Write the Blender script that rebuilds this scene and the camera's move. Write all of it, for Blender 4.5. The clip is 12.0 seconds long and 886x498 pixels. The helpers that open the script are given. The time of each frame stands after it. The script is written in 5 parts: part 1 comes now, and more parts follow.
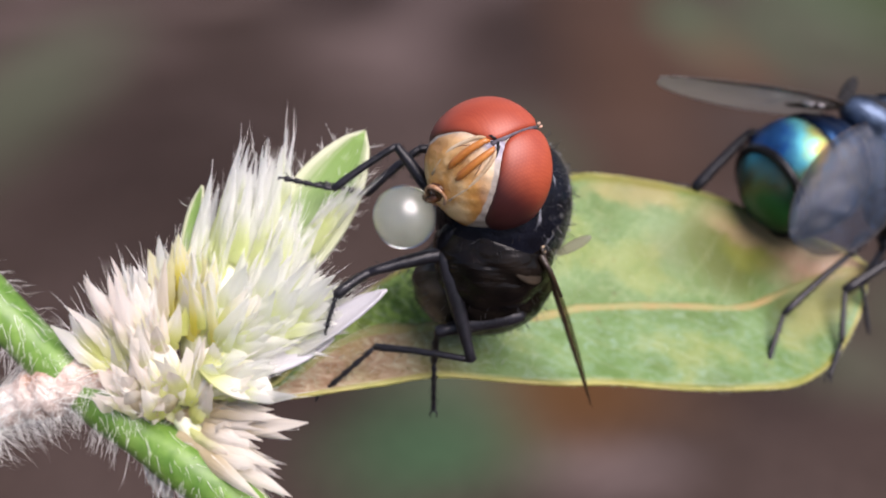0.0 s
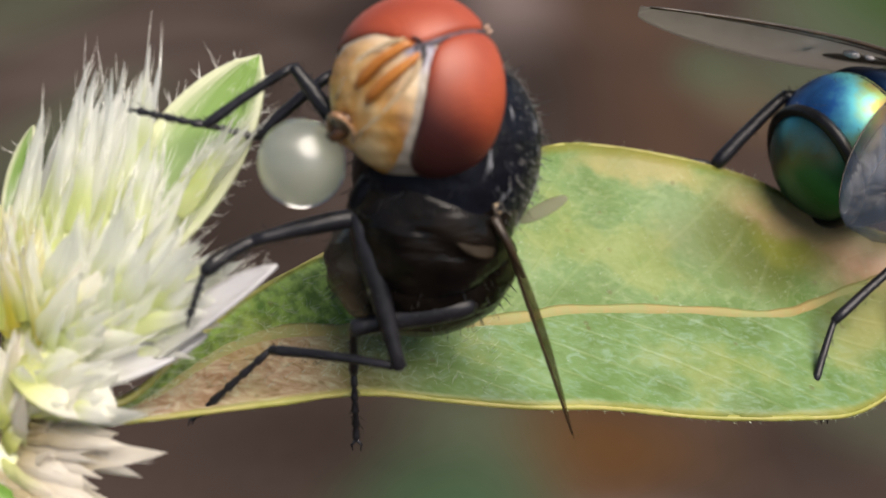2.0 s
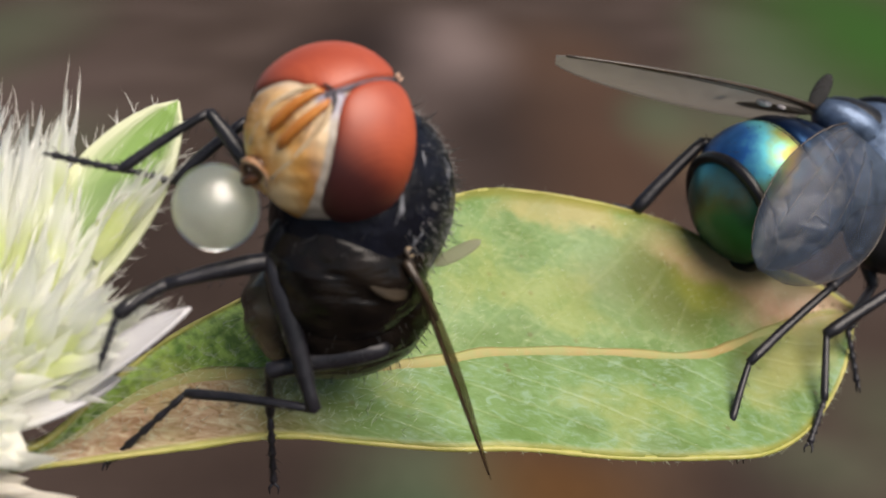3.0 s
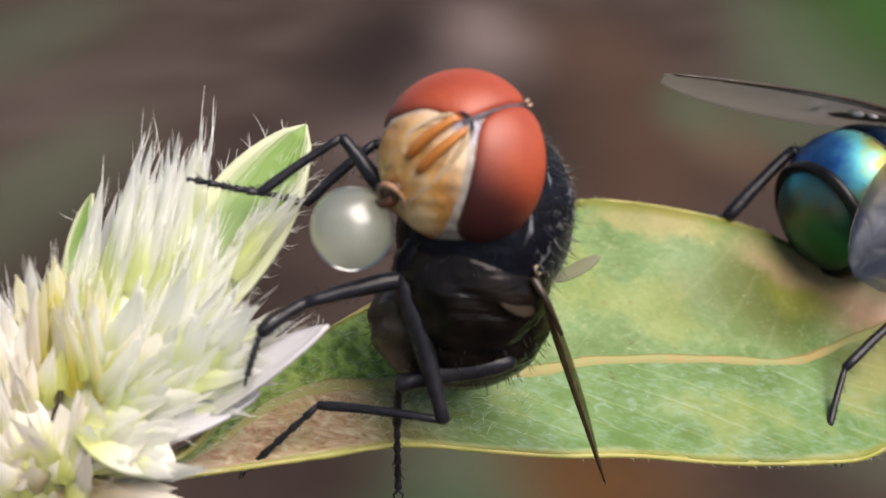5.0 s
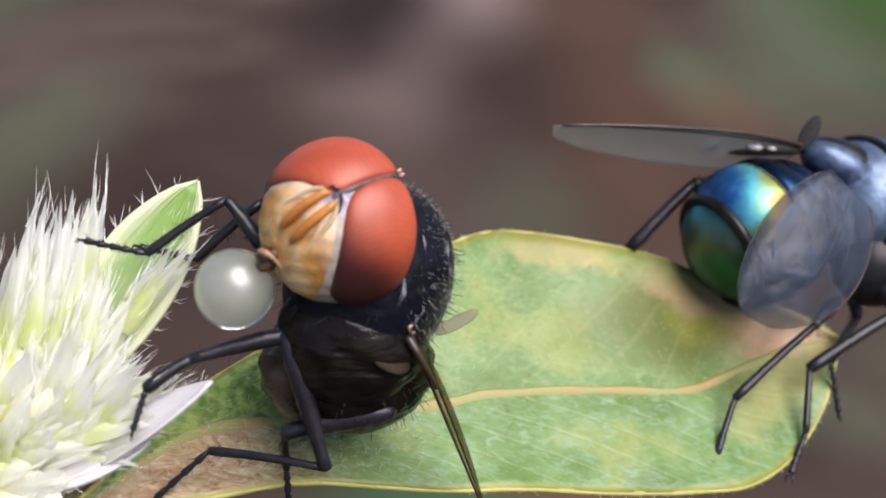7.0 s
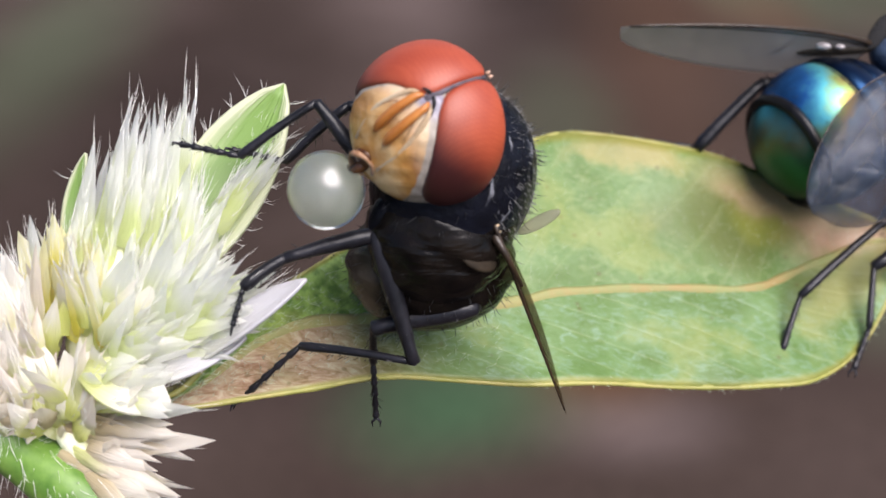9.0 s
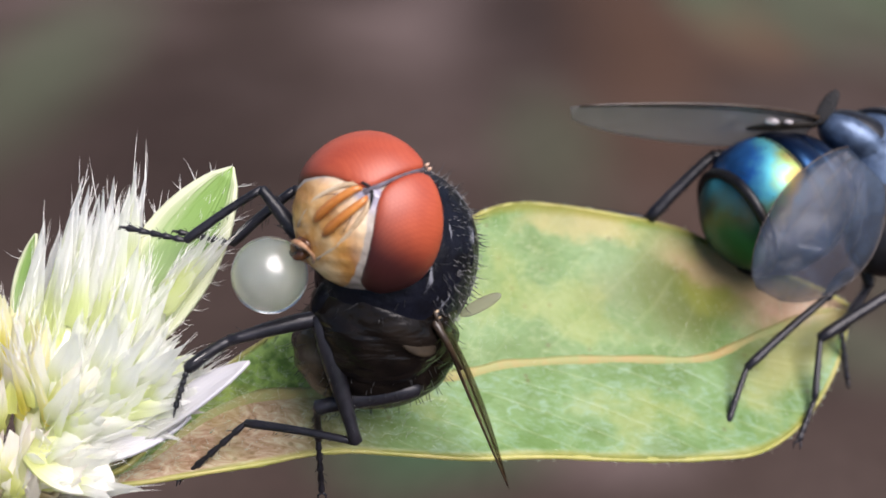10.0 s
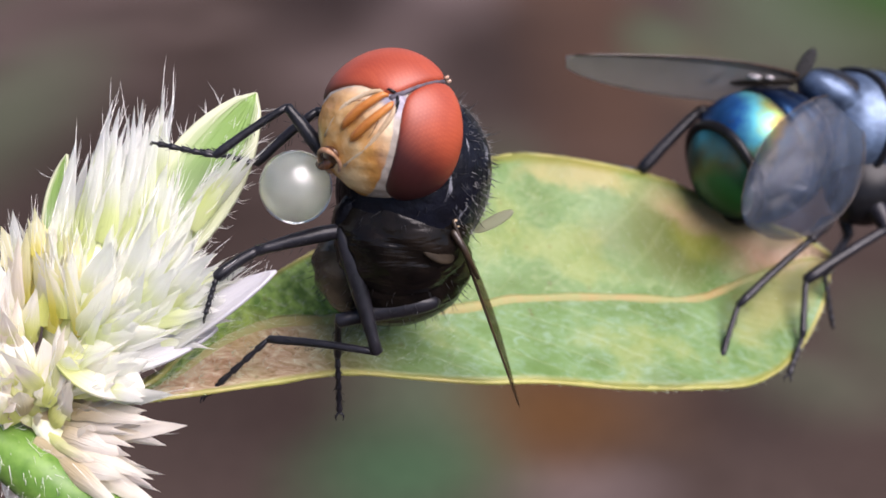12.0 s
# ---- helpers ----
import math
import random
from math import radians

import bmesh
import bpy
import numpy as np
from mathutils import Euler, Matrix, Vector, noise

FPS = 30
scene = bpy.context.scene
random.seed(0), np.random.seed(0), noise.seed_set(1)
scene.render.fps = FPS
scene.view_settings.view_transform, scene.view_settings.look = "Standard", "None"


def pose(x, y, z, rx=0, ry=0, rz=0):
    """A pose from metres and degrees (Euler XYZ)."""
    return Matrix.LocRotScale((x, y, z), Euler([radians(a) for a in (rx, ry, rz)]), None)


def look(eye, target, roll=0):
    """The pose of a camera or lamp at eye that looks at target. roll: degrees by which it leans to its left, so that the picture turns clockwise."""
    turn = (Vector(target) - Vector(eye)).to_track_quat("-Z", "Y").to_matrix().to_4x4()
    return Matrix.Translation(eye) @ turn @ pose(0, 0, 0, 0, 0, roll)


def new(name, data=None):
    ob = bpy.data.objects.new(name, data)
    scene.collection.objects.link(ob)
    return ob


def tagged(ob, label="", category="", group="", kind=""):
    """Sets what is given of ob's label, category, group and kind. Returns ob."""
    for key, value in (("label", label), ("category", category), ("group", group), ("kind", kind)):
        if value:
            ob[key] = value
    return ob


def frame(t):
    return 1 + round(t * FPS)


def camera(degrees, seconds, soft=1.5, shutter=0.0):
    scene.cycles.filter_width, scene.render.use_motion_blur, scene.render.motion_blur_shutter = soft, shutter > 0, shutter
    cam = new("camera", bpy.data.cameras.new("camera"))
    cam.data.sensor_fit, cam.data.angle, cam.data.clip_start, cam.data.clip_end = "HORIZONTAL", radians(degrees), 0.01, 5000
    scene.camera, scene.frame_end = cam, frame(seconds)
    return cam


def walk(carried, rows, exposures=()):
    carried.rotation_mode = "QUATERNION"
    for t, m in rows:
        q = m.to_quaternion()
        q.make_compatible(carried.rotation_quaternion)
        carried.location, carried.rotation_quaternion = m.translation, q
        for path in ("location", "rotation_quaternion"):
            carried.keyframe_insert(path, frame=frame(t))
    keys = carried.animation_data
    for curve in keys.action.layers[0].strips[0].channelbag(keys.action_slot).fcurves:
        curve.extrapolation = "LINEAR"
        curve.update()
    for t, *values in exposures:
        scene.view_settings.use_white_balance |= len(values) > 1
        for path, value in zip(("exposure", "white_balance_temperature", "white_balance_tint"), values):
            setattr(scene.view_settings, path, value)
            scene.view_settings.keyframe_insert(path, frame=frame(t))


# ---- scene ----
# ---- camera and its walk ----
MM = 0.001
# The plant and the flies are laid out in millimetres in a frame that leans 30 degrees:
# x along the leaf, y away across the plant, z up the leaf's face.
SUBJECT = pose(0, 0, 0.26, -30, 0, 0)

cam = camera(45, 12.0, soft=1.6)
cam.data.dof.use_dof = True
cam.data.dof.focus_distance = 0.0292
cam.data.dof.aperture_fstop = 92.0
walk(cam, [
    (0.0, pose(-0.000000, -0.029271, 0.276899, 59.988, -0.002, -0.000)),
    (0.3, pose(-0.000121, -0.030206, 0.275267, 62.582, -0.280, -2.099)),
    (0.5, pose(-0.001293, -0.030876, 0.274259, 64.548, -1.438, -4.319)),
    (0.7, pose(0.000018, -0.030417, 0.274890, 63.182, -2.005, -3.793)),
    (0.8, pose(0.001506, -0.029815, 0.276655, 61.121, -1.754, -2.569)),
    (0.9, pose(0.003213, -0.026266, 0.273222, 62.470, -0.232, -0.564)),
    (1.0, pose(0.002418, -0.025586, 0.272792, 61.663, -0.316, -0.975)),
    (1.2, pose(0.002361, -0.024348, 0.272364, 60.617, 0.448, 0.517)),
    (1.5, pose(0.002330, -0.023433, 0.270967, 62.039, 1.142, 2.125)),
    (1.7, pose(0.001823, -0.022632, 0.270554, 62.772, 0.854, 1.299)),
    (2.0, pose(0.002583, -0.022098, 0.270258, 63.134, 0.657, 1.517)),
    (2.2, pose(0.003008, -0.021902, 0.270274, 62.964, 0.269, 1.087)),
    (2.5, pose(0.003007, -0.021754, 0.270098, 63.585, -0.488, -0.574)),
    (2.7, pose(0.003320, -0.021959, 0.270409, 63.945, -0.661, -0.815)),
    (3.0, pose(0.003445, -0.022458, 0.270375, 65.559, -0.405, -0.842)),
    (3.2, pose(0.002638, -0.022555, 0.270274, 66.461, -0.461, -1.652)),
    (3.5, pose(0.002785, -0.022314, 0.271149, 65.594, 0.251, 0.253)),
    (3.7, pose(0.002391, -0.022520, 0.271264, 65.893, 0.497, 0.316)),
    (5.5, pose(0.001177, -0.023253, 0.271527, 63.989, 0.997, 0.570)),
    (5.7, pose(0.001548, -0.023392, 0.271754, 63.602, 1.212, 1.087)),
    (6.0, pose(0.001649, -0.023563, 0.271769, 64.273, 0.921, 0.402)),
    (6.2, pose(0.001797, -0.023375, 0.272225, 63.989, 0.565, -0.145)),
    (6.5, pose(0.002558, -0.023343, 0.272690, 64.398, 0.262, -0.517)),
    (6.7, pose(0.002869, -0.023274, 0.273109, 64.514, -0.364, -1.134)),
    (7.0, pose(0.003912, -0.022993, 0.274108, 62.659, 0.218, 0.016)),
    (7.2, pose(0.003986, -0.022843, 0.274358, 61.570, 0.307, 0.629)),
    (7.5, pose(0.003188, -0.022714, 0.274414, 59.781, 0.480, 0.736)),
    (9.3, pose(0.002420, -0.023709, 0.274390, 57.496, 1.164, 1.117)),
    (9.5, pose(0.002861, -0.023577, 0.274958, 57.743, 0.893, 1.016)),
    (9.7, pose(0.003396, -0.023543, 0.275218, 58.612, 0.891, 0.989)),
    (10.0, pose(0.003734, -0.023253, 0.276072, 58.641, 0.406, 1.023)),
    (10.2, pose(0.003682, -0.023764, 0.275859, 60.055, 0.656, 1.112)),
    (10.5, pose(0.002467, -0.024242, 0.275653, 61.099, 0.087, -0.336)),
    (10.7, pose(0.002765, -0.024398, 0.276016, 60.352, 0.657, 0.202)),
    (11.0, pose(0.003361, -0.025099, 0.275711, 60.217, 1.584, 1.353)),
    (11.2, pose(0.002456, -0.025251, 0.275726, 59.171, 0.472, 0.137)),
    (11.5, pose(0.003028, -0.025401, 0.274697, 59.423, 0.680, 0.561)),
    (11.7, pose(0.003163, -0.025677, 0.274863, 58.625, 1.298, 0.013)),
    (12.0, pose(0.002187, -0.026327, 0.273615, 61.358, -0.218, -1.120)),
], exposures=[(0.0, 0.52, 6450, 23), (0.8, 0.5, 6350, 17), (1.5, 0.38, 6600, 13), (2.0, 0.36, 7050, 12), (3.5, 0.4, 7100, 13), (5.5, 0.49, 6750, 17), (7.0, 0.62, 6450, 18), (9.5, 0.6, 6350, 17), (10.5, 0.74, 6350, 19), (11.0, 0.82, 6350, 19), (12.0, 0.64, 6350, 23)])

# ---- world, sun, exposure ----
SUN_DIR = Vector((0.42, -0.34, 0.84)).normalized()
world = bpy.data.worlds.new("world")
scene.world = world
world.use_nodes = True
wn = world.node_tree
sky = wn.nodes.new("ShaderNodeTexSky")
sky.sky_type = "NISHITA"
sky.sun_disc = False
sky.sun_elevation = math.asin(SUN_DIR.z)
sky.sun_rotation = math.atan2(SUN_DIR.x, SUN_DIR.y)
wn.links.new(sky.outputs[0], wn.nodes["Background"].inputs[0])
wn.nodes["Background"].inputs[1].default_value = 0.081
sun = new("sun", bpy.data.lights.new("sun", "SUN"))
sun.data.energy = 5.0
sun.data.angle = radians(52)
sun.data.color = (1.0, 0.945, 0.89)
sun.matrix_world = look(SUN_DIR, (0, 0, 0))


# ---- materials ----
def shade(name):
    m = bpy.data.materials.new(name)
    m.use_nodes = True
    nt = m.node_tree
    return m, nt, nt.nodes["Principled BSDF"], nt.nodes["Material Output"]


def node(nt, kind, **values):
    n = nt.nodes.new(kind)
    for key, value in values.items():
        n.inputs[key].default_value = value
    return n


def coords(nt, kind="Object"):
    return nt.nodes.new("ShaderNodeTexCoord").outputs[kind]


def noise_tex(nt, scale, detail=4.0, rough=0.55, vec=None, distort=0.0):
    n = node(nt, "ShaderNodeTexNoise", Scale=scale, Detail=detail, Roughness=rough, Distortion=distort)
    nt.links.new(vec or coords(nt), n.inputs["Vector"])
    return n.outputs["Fac"]


def ramp(nt, fac, stops):
    r = nt.nodes.new("ShaderNodeValToRGB")
    els = r.color_ramp.elements
    while len(els) < len(stops):
        els.new(0.5)
    for e, (at, col) in zip(els, stops):
        e.position, e.color = at, (*col, 1)
    nt.links.new(fac, r.inputs[0])
    return r.outputs[0]


def mix(nt, fac, a, b, blend="MIX"):
    m = nt.nodes.new("ShaderNodeMix")
    m.data_type, m.blend_type = "RGBA", blend
    for value, socket in ((fac, m.inputs[0]), (a, m.inputs[6]), (b, m.inputs[7])):
        if isinstance(value, bpy.types.NodeSocket):
            nt.links.new(value, socket)
        elif isinstance(value, tuple):
            socket.default_value = (*value, 1)
        else:
            socket.default_value = value
    return m.outputs[2]


def calc(nt, op, a, b=0.0, clamp=False):
    m = nt.nodes.new("ShaderNodeMath")
    m.operation, m.use_clamp = op, clamp
    for value, socket in ((a, m.inputs[0]), (b, m.inputs[1])):
        if isinstance(value, bpy.types.NodeSocket):
            nt.links.new(value, socket)
        else:
            socket.default_value = value
    return m.outputs[0]


def band(nt, value, lo, hi):
    m = node(nt, "ShaderNodeMapRange", **{"From Min": lo, "From Max": hi})
    m.interpolation_type = "SMOOTHSTEP"
    nt.links.new(value, m.inputs["Value"])
    return m.outputs[0]


def along(nt, axis):
    d = nt.nodes.new("ShaderNodeVectorMath")
    d.operation = "DOT_PRODUCT"
    d.inputs[1].default_value = axis
    nt.links.new(coords(nt), d.inputs[0])
    return d.outputs["Value"]


def bump(nt, shader, height, strength, dist):
    b = node(nt, "ShaderNodeBump", Strength=strength, Distance=dist)
    nt.links.new(height, b.inputs["Height"])
    nt.links.new(b.outputs[0], shader.inputs["Normal"])


def translucent(nt, shader, out, colour, amount):
    """Light that passes through a thin blade."""
    t = nt.nodes.new("ShaderNodeBsdfTranslucent")
    if isinstance(colour, tuple):
        t.inputs[0].default_value = (*colour, 1)
    else:
        nt.links.new(colour, t.inputs[0])
    m = nt.nodes.new("ShaderNodeMixShader")
    m.inputs[0].default_value = amount
    nt.links.new(shader.outputs[0], m.inputs[1])
    nt.links.new(t.outputs[0], m.inputs[2])
    nt.links.new(m.outputs[0], out.inputs[0])


def plain(name, dark, light, scale, rough, relief=0.3, dist=2e-5, **more):
    """Two colours mixed by coarse and fine noise, with fine relief."""
    m, nt, p, out = shade(name)
    big, fine = noise_tex(nt, scale), noise_tex(nt, scale * 7, 6)
    fac = calc(nt, "ADD", calc(nt, "MULTIPLY", big, 0.65), calc(nt, "MULTIPLY", fine, 0.35))
    nt.links.new(ramp(nt, fac, [(0.36, dark), (0.64, light)]), p.inputs["Base Color"])
    p.inputs["Roughness"].default_value = rough
    for key, value in more.items():
        p.inputs[key.replace("_", " ")].default_value = value
    bump(nt, p, fine, relief, dist)
    return m


def eye_material(name, up, at):
    """Compound eye: large red facets above, small maroon ones below a clear line."""
    m, nt, p, out = shade(name)
    split = up.dot(at) * MM
    h = calc(nt, "ADD", along(nt, up), calc(nt, "MULTIPLY", calc(nt, "SUBTRACT", noise_tex(nt, 900, 3), 0.5), 0.0004))
    facets = node(nt, "ShaderNodeTexVoronoi", Scale=12000.0, Randomness=0.0)
    turn = nt.nodes.new("ShaderNodeMapping")
    turn.inputs["Rotation"].default_value = (0.62, 0.5, 0.7)
    nt.links.new(coords(nt), turn.inputs["Vector"])
    nt.links.new(turn.outputs[0], facets.inputs["Vector"])
    red = ramp(nt, noise_tex(nt, 700, 5), [(0.35, (0.29, 0.048, 0.018)), (0.65, (0.40, 0.079, 0.030))])
    col = mix(nt, band(nt, h, split - 0.0008, split + 0.0006), (0.045, 0.008, 0.008), red)
    cells = ramp(nt, facets.outputs["Distance"], [(0.25, (1.0, 1.0, 1.0)), (0.6, (0.82, 0.66, 0.62))])
    nt.links.new(mix(nt, 0.7, col, cells, "MULTIPLY"), p.inputs["Base Color"])
    p.inputs["Roughness"].default_value = 0.5
    p.inputs["Specular IOR Level"].default_value = 0.55
    bump(nt, p, facets.outputs["Distance"], 0.25, 1e-5)
    return m


def wing_material(name, clear, tint, rough=0.28, film=380, creased=0.0, milky=0.45):
    m, nt, p, out = shade(name)
    grain = noise_tex(nt, 2500, 4)
    nt.links.new(ramp(nt, grain, [(0.3, tuple(0.6 * c for c in tint)), (0.7, tint)]), p.inputs["Base Color"])
    p.inputs["Roughness"].default_value = rough
    p.inputs["Thin Film Thickness"].default_value = film
    p.inputs["Thin Film IOR"].default_value = 1.5
    if creased:
        crease = noise_tex(nt, 480, 6, 0.6, None, 1.8)
        sheen = mix(nt, band(nt, crease, 0.35, 0.72), tuple(0.7 * c for c in tint), tuple(1.35 * c for c in tint))
        nt.links.new(sheen, p.inputs["Base Color"])
        bump(nt, p, calc(nt, "ADD", grain, calc(nt, "MULTIPLY", crease, 6.0)), creased, 9e-5)
    else:
        bump(nt, p, grain, 0.35, 2e-5)
    glow = nt.nodes.new("ShaderNodeBsdfTranslucent")
    glow.inputs[0].default_value = (*(min(1.0, 1.6 * c) for c in tint), 1)
    both = nt.nodes.new("ShaderNodeMixShader")
    both.inputs[0].default_value = milky
    nt.links.new(p.outputs[0], both.inputs[1])
    nt.links.new(glow.outputs[0], both.inputs[2])
    t = nt.nodes.new("ShaderNodeBsdfTransparent")
    t.inputs[0].default_value = (0.86, 0.83, 0.78, 1)
    x = nt.nodes.new("ShaderNodeMixShader")
    nt.links.new(calc(nt, "ADD", clear - 0.15, calc(nt, "MULTIPLY", grain, 0.3)), x.inputs[0])
    nt.links.new(both.outputs[0], x.inputs[1])
    nt.links.new(t.outputs[0], x.inputs[2])
    nt.links.new(x.outputs[0], out.inputs[0])
    return m


def metal_shell(name, stops, axis, lo, hi, rough=0.28, film=420):
    """Shining insect cuticle; stops colour it along axis, with any painted highlight."""
    m, nt, p, out = shade(name)
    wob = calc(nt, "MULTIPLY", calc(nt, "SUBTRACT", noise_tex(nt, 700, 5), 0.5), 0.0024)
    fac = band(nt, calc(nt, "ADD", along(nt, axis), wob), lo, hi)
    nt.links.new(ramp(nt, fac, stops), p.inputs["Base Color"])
    p.inputs["Metallic"].default_value = 0.85
    p.inputs["Roughness"].default_value = rough
    p.inputs["Thin Film Thickness"].default_value = film
    p.inputs["Thin Film IOR"].default_value = 1.6
    bump(nt, p, noise_tex(nt, 6000, 4), 0.25, 2e-5)
    return m


def leaf_material():
    m, nt, p, out = shade("leaf_blade")
    uv = nt.nodes.new("ShaderNodeUVMap")
    sep = nt.nodes.new("ShaderNodeSeparateXYZ")
    nt.links.new(uv.outputs[0], sep.inputs[0])
    s, t = sep.outputs[0], sep.outputs[1]
    big, mid, fine = noise_tex(nt, 130, 4), noise_tex(nt, 520, 5), noise_tex(nt, 3200, 6)
    green = ramp(nt, mid, [(0.3, (0.076, 0.148, 0.022)), (0.52, (0.124, 0.222, 0.066)), (0.72, (0.188, 0.288, 0.122))])
    frost_map = nt.nodes.new("ShaderNodeMapping")
    frost_map.inputs["Scale"].default_value = (0.45, 1.0, 1.0)
    frost_map.inputs["Rotation"].default_value = (0, 0.5, 0)
    nt.links.new(coords(nt), frost_map.inputs["Vector"])
    frost = noise_tex(nt, 3600, 5, 0.65, frost_map.outputs[0], 1.2)
    green = mix(nt, calc(nt, "MULTIPLY", band(nt, frost, 0.45, 0.68), 0.55), green, mix(nt, band(nt, t, 0.56, 0.44), (0.245, 0.315, 0.130), (0.225, 0.345, 0.232)))
    green = mix(nt, calc(nt, "MULTIPLY", band(nt, frost, 0.46, 0.32), 0.4), green, (0.08, 0.14, 0.025))
    # old brown and pink areas towards the tip and the upper half
    old = calc(nt, "MULTIPLY", band(nt, calc(nt, "ADD", s, calc(nt, "MULTIPLY", calc(nt, "SUBTRACT", big, 0.5), 0.6)), 0.66, 0.86),
               band(nt, calc(nt, "ADD", t, calc(nt, "MULTIPLY", calc(nt, "SUBTRACT", mid, 0.5), 0.5)), 0.42, 0.62))
    aged = ramp(nt, noise_tex(nt, 330, 4), [(0.32, (0.10, 0.13, 0.02)), (0.46, (0.25, 0.23, 0.065)), (0.60, (0.36, 0.24, 0.10)), (0.75, (0.40, 0.22, 0.14))])
    col = mix(nt, calc(nt, "MULTIPLY", old, 0.85), green, aged)
    def blotch(cs, ct, rs, rt, colour, amount, col):
        ds = calc(nt, "DIVIDE", calc(nt, "SUBTRACT", calc(nt, "ADD", s, calc(nt, "MULTIPLY", calc(nt, "SUBTRACT", big, 0.5), 0.25)), cs), rs)
        dt = calc(nt, "DIVIDE", calc(nt, "SUBTRACT", calc(nt, "ADD", t, calc(nt, "MULTIPLY", calc(nt, "SUBTRACT", mid, 0.5), 0.3)), ct), rt)
        r = calc(nt, "SQRT", calc(nt, "ADD", calc(nt, "MULTIPLY", ds, ds), calc(nt, "MULTIPLY", dt, dt)))
        return mix(nt, calc(nt, "MULTIPLY", band(nt, r, 1.2, 0.35), amount), col, colour)

    col = blotch(0.61, 0.95, 0.08, 0.07, (0.36, 0.29, 0.09), 0.7, col)
    col = blotch(0.77, 0.80, 0.12, 0.20, (0.42, 0.29, 0.16), 0.85, col)
    col = blotch(0.85, 0.62, 0.08, 0.16, (0.52, 0.32, 0.21), 0.9, col)
    col = blotch(0.95, 0.30, 0.07, 0.26, (0.40, 0.31, 0.15), 0.8, col)
    # darkest olive, in the upper half two thirds of the way along
    col = blotch(0.67, 0.70, 0.072, 0.20, (0.085, 0.115, 0.012), 1.0, col)
    col = blotch(0.84, 0.34, 0.12, 0.24, (0.25, 0.235, 0.07), 0.75, col)
    col = blotch(0.73, 0.70, 0.05, 0.12, (0.20, 0.22, 0.02), 0.8, col)
    col = blotch(0.93, 0.72, 0.09, 0.30, (0.56, 0.40, 0.29), 0.9, col)
    col = blotch(0.77, 0.43, 0.07, 0.06, (0.10, 0.14, 0.03), 0.6, col)
    # dark fresh stripe beside the base, above the midrib
    base = calc(nt, "MULTIPLY", band(nt, s, 0.44, 0.34), band(nt, t, 0.51, 0.56))
    col = mix(nt, calc(nt, "MULTIPLY", base, 0.9), col, ramp(nt, fine, [(0.38, (0.050, 0.135, 0.010)), (0.62, (0.29, 0.46, 0.09))]))
    # reddish base below the midrib
    foot = calc(nt, "MULTIPLY", band(nt, s, 0.36, 0.16), band(nt, t, 0.56, 0.47))
    col = mix(nt, calc(nt, "MULTIPLY", foot, 0.9), col, ramp(nt, frost, [(0.35, (0.26, 0.12, 0.07)), (0.5, (0.46, 0.29, 0.20)), (0.65, (0.58, 0.48, 0.33))]))
    # yellow margin
    rim = calc(nt, "ABSOLUTE", calc(nt, "SUBTRACT", t, 0.5))
    col = mix(nt, calc(nt, "MULTIPLY", band(nt, calc(nt, "ADD", rim, calc(nt, "MULTIPLY", calc(nt, "SUBTRACT", mid, 0.5), 0.04)), 0.462, 0.495), 0.8), col, (0.26, 0.25, 0.045))
    # side veins, a shade paler
    w = nt.nodes.new("ShaderNodeTexWave")
    w.inputs["Scale"].default_value = 5.2
    w.inputs["Distortion"].default_value = 2.5
    w.inputs["Detail"].default_value = 2.0
    comb = nt.nodes.new("ShaderNodeCombineXYZ")
    nt.links.new(calc(nt, "SUBTRACT", s, calc(nt, "MULTIPLY", rim, 0.45)), comb.inputs[0])
    nt.links.new(comb.outputs[0], w.inputs["Vector"])
    vein = band(nt, w.outputs["Fac"], 0.93, 1.0)
    col = mix(nt, calc(nt, "MULTIPLY", vein, 0.07), col, (0.46, 0.50, 0.24))
    # small specks
    vor = node(nt, "ShaderNodeTexVoronoi", Scale=900.0)
    nt.links.new(coords(nt), vor.inputs["Vector"])
    speck = band(nt, vor.outputs["Distance"], 0.10, 0.05)
    col = mix(nt, calc(nt, "MULTIPLY", speck, 0.5), col, (0.10, 0.07, 0.02))
    # broad blotches of yellow and deep green
    col = mix(nt, calc(nt, "MULTIPLY", band(nt, noise_tex(nt, 260, 5, 0.6), 0.52, 0.66), 0.35), col, (0.27, 0.27, 0.035))
    col = mix(nt, calc(nt, "MULTIPLY", band(nt, noise_tex(nt, 410, 6, 0.65), 0.50, 0.36), 0.2), col, (0.085, 0.160, 0.018))
    nt.links.new(col, p.inputs["Base Color"])
    p.inputs["Roughness"].default_value = 0.5
    hgt = calc(nt, "ADD", calc(nt, "MULTIPLY", fine, 0.5), calc(nt, "MULTIPLY", vein, -0.12))
    bump(nt, p, hgt, 0.7, 8e-5)
    translucent(nt, p, out, mix(nt, 0.4, col, (0.40, 0.55, 0.08)), 0.22)
    return m


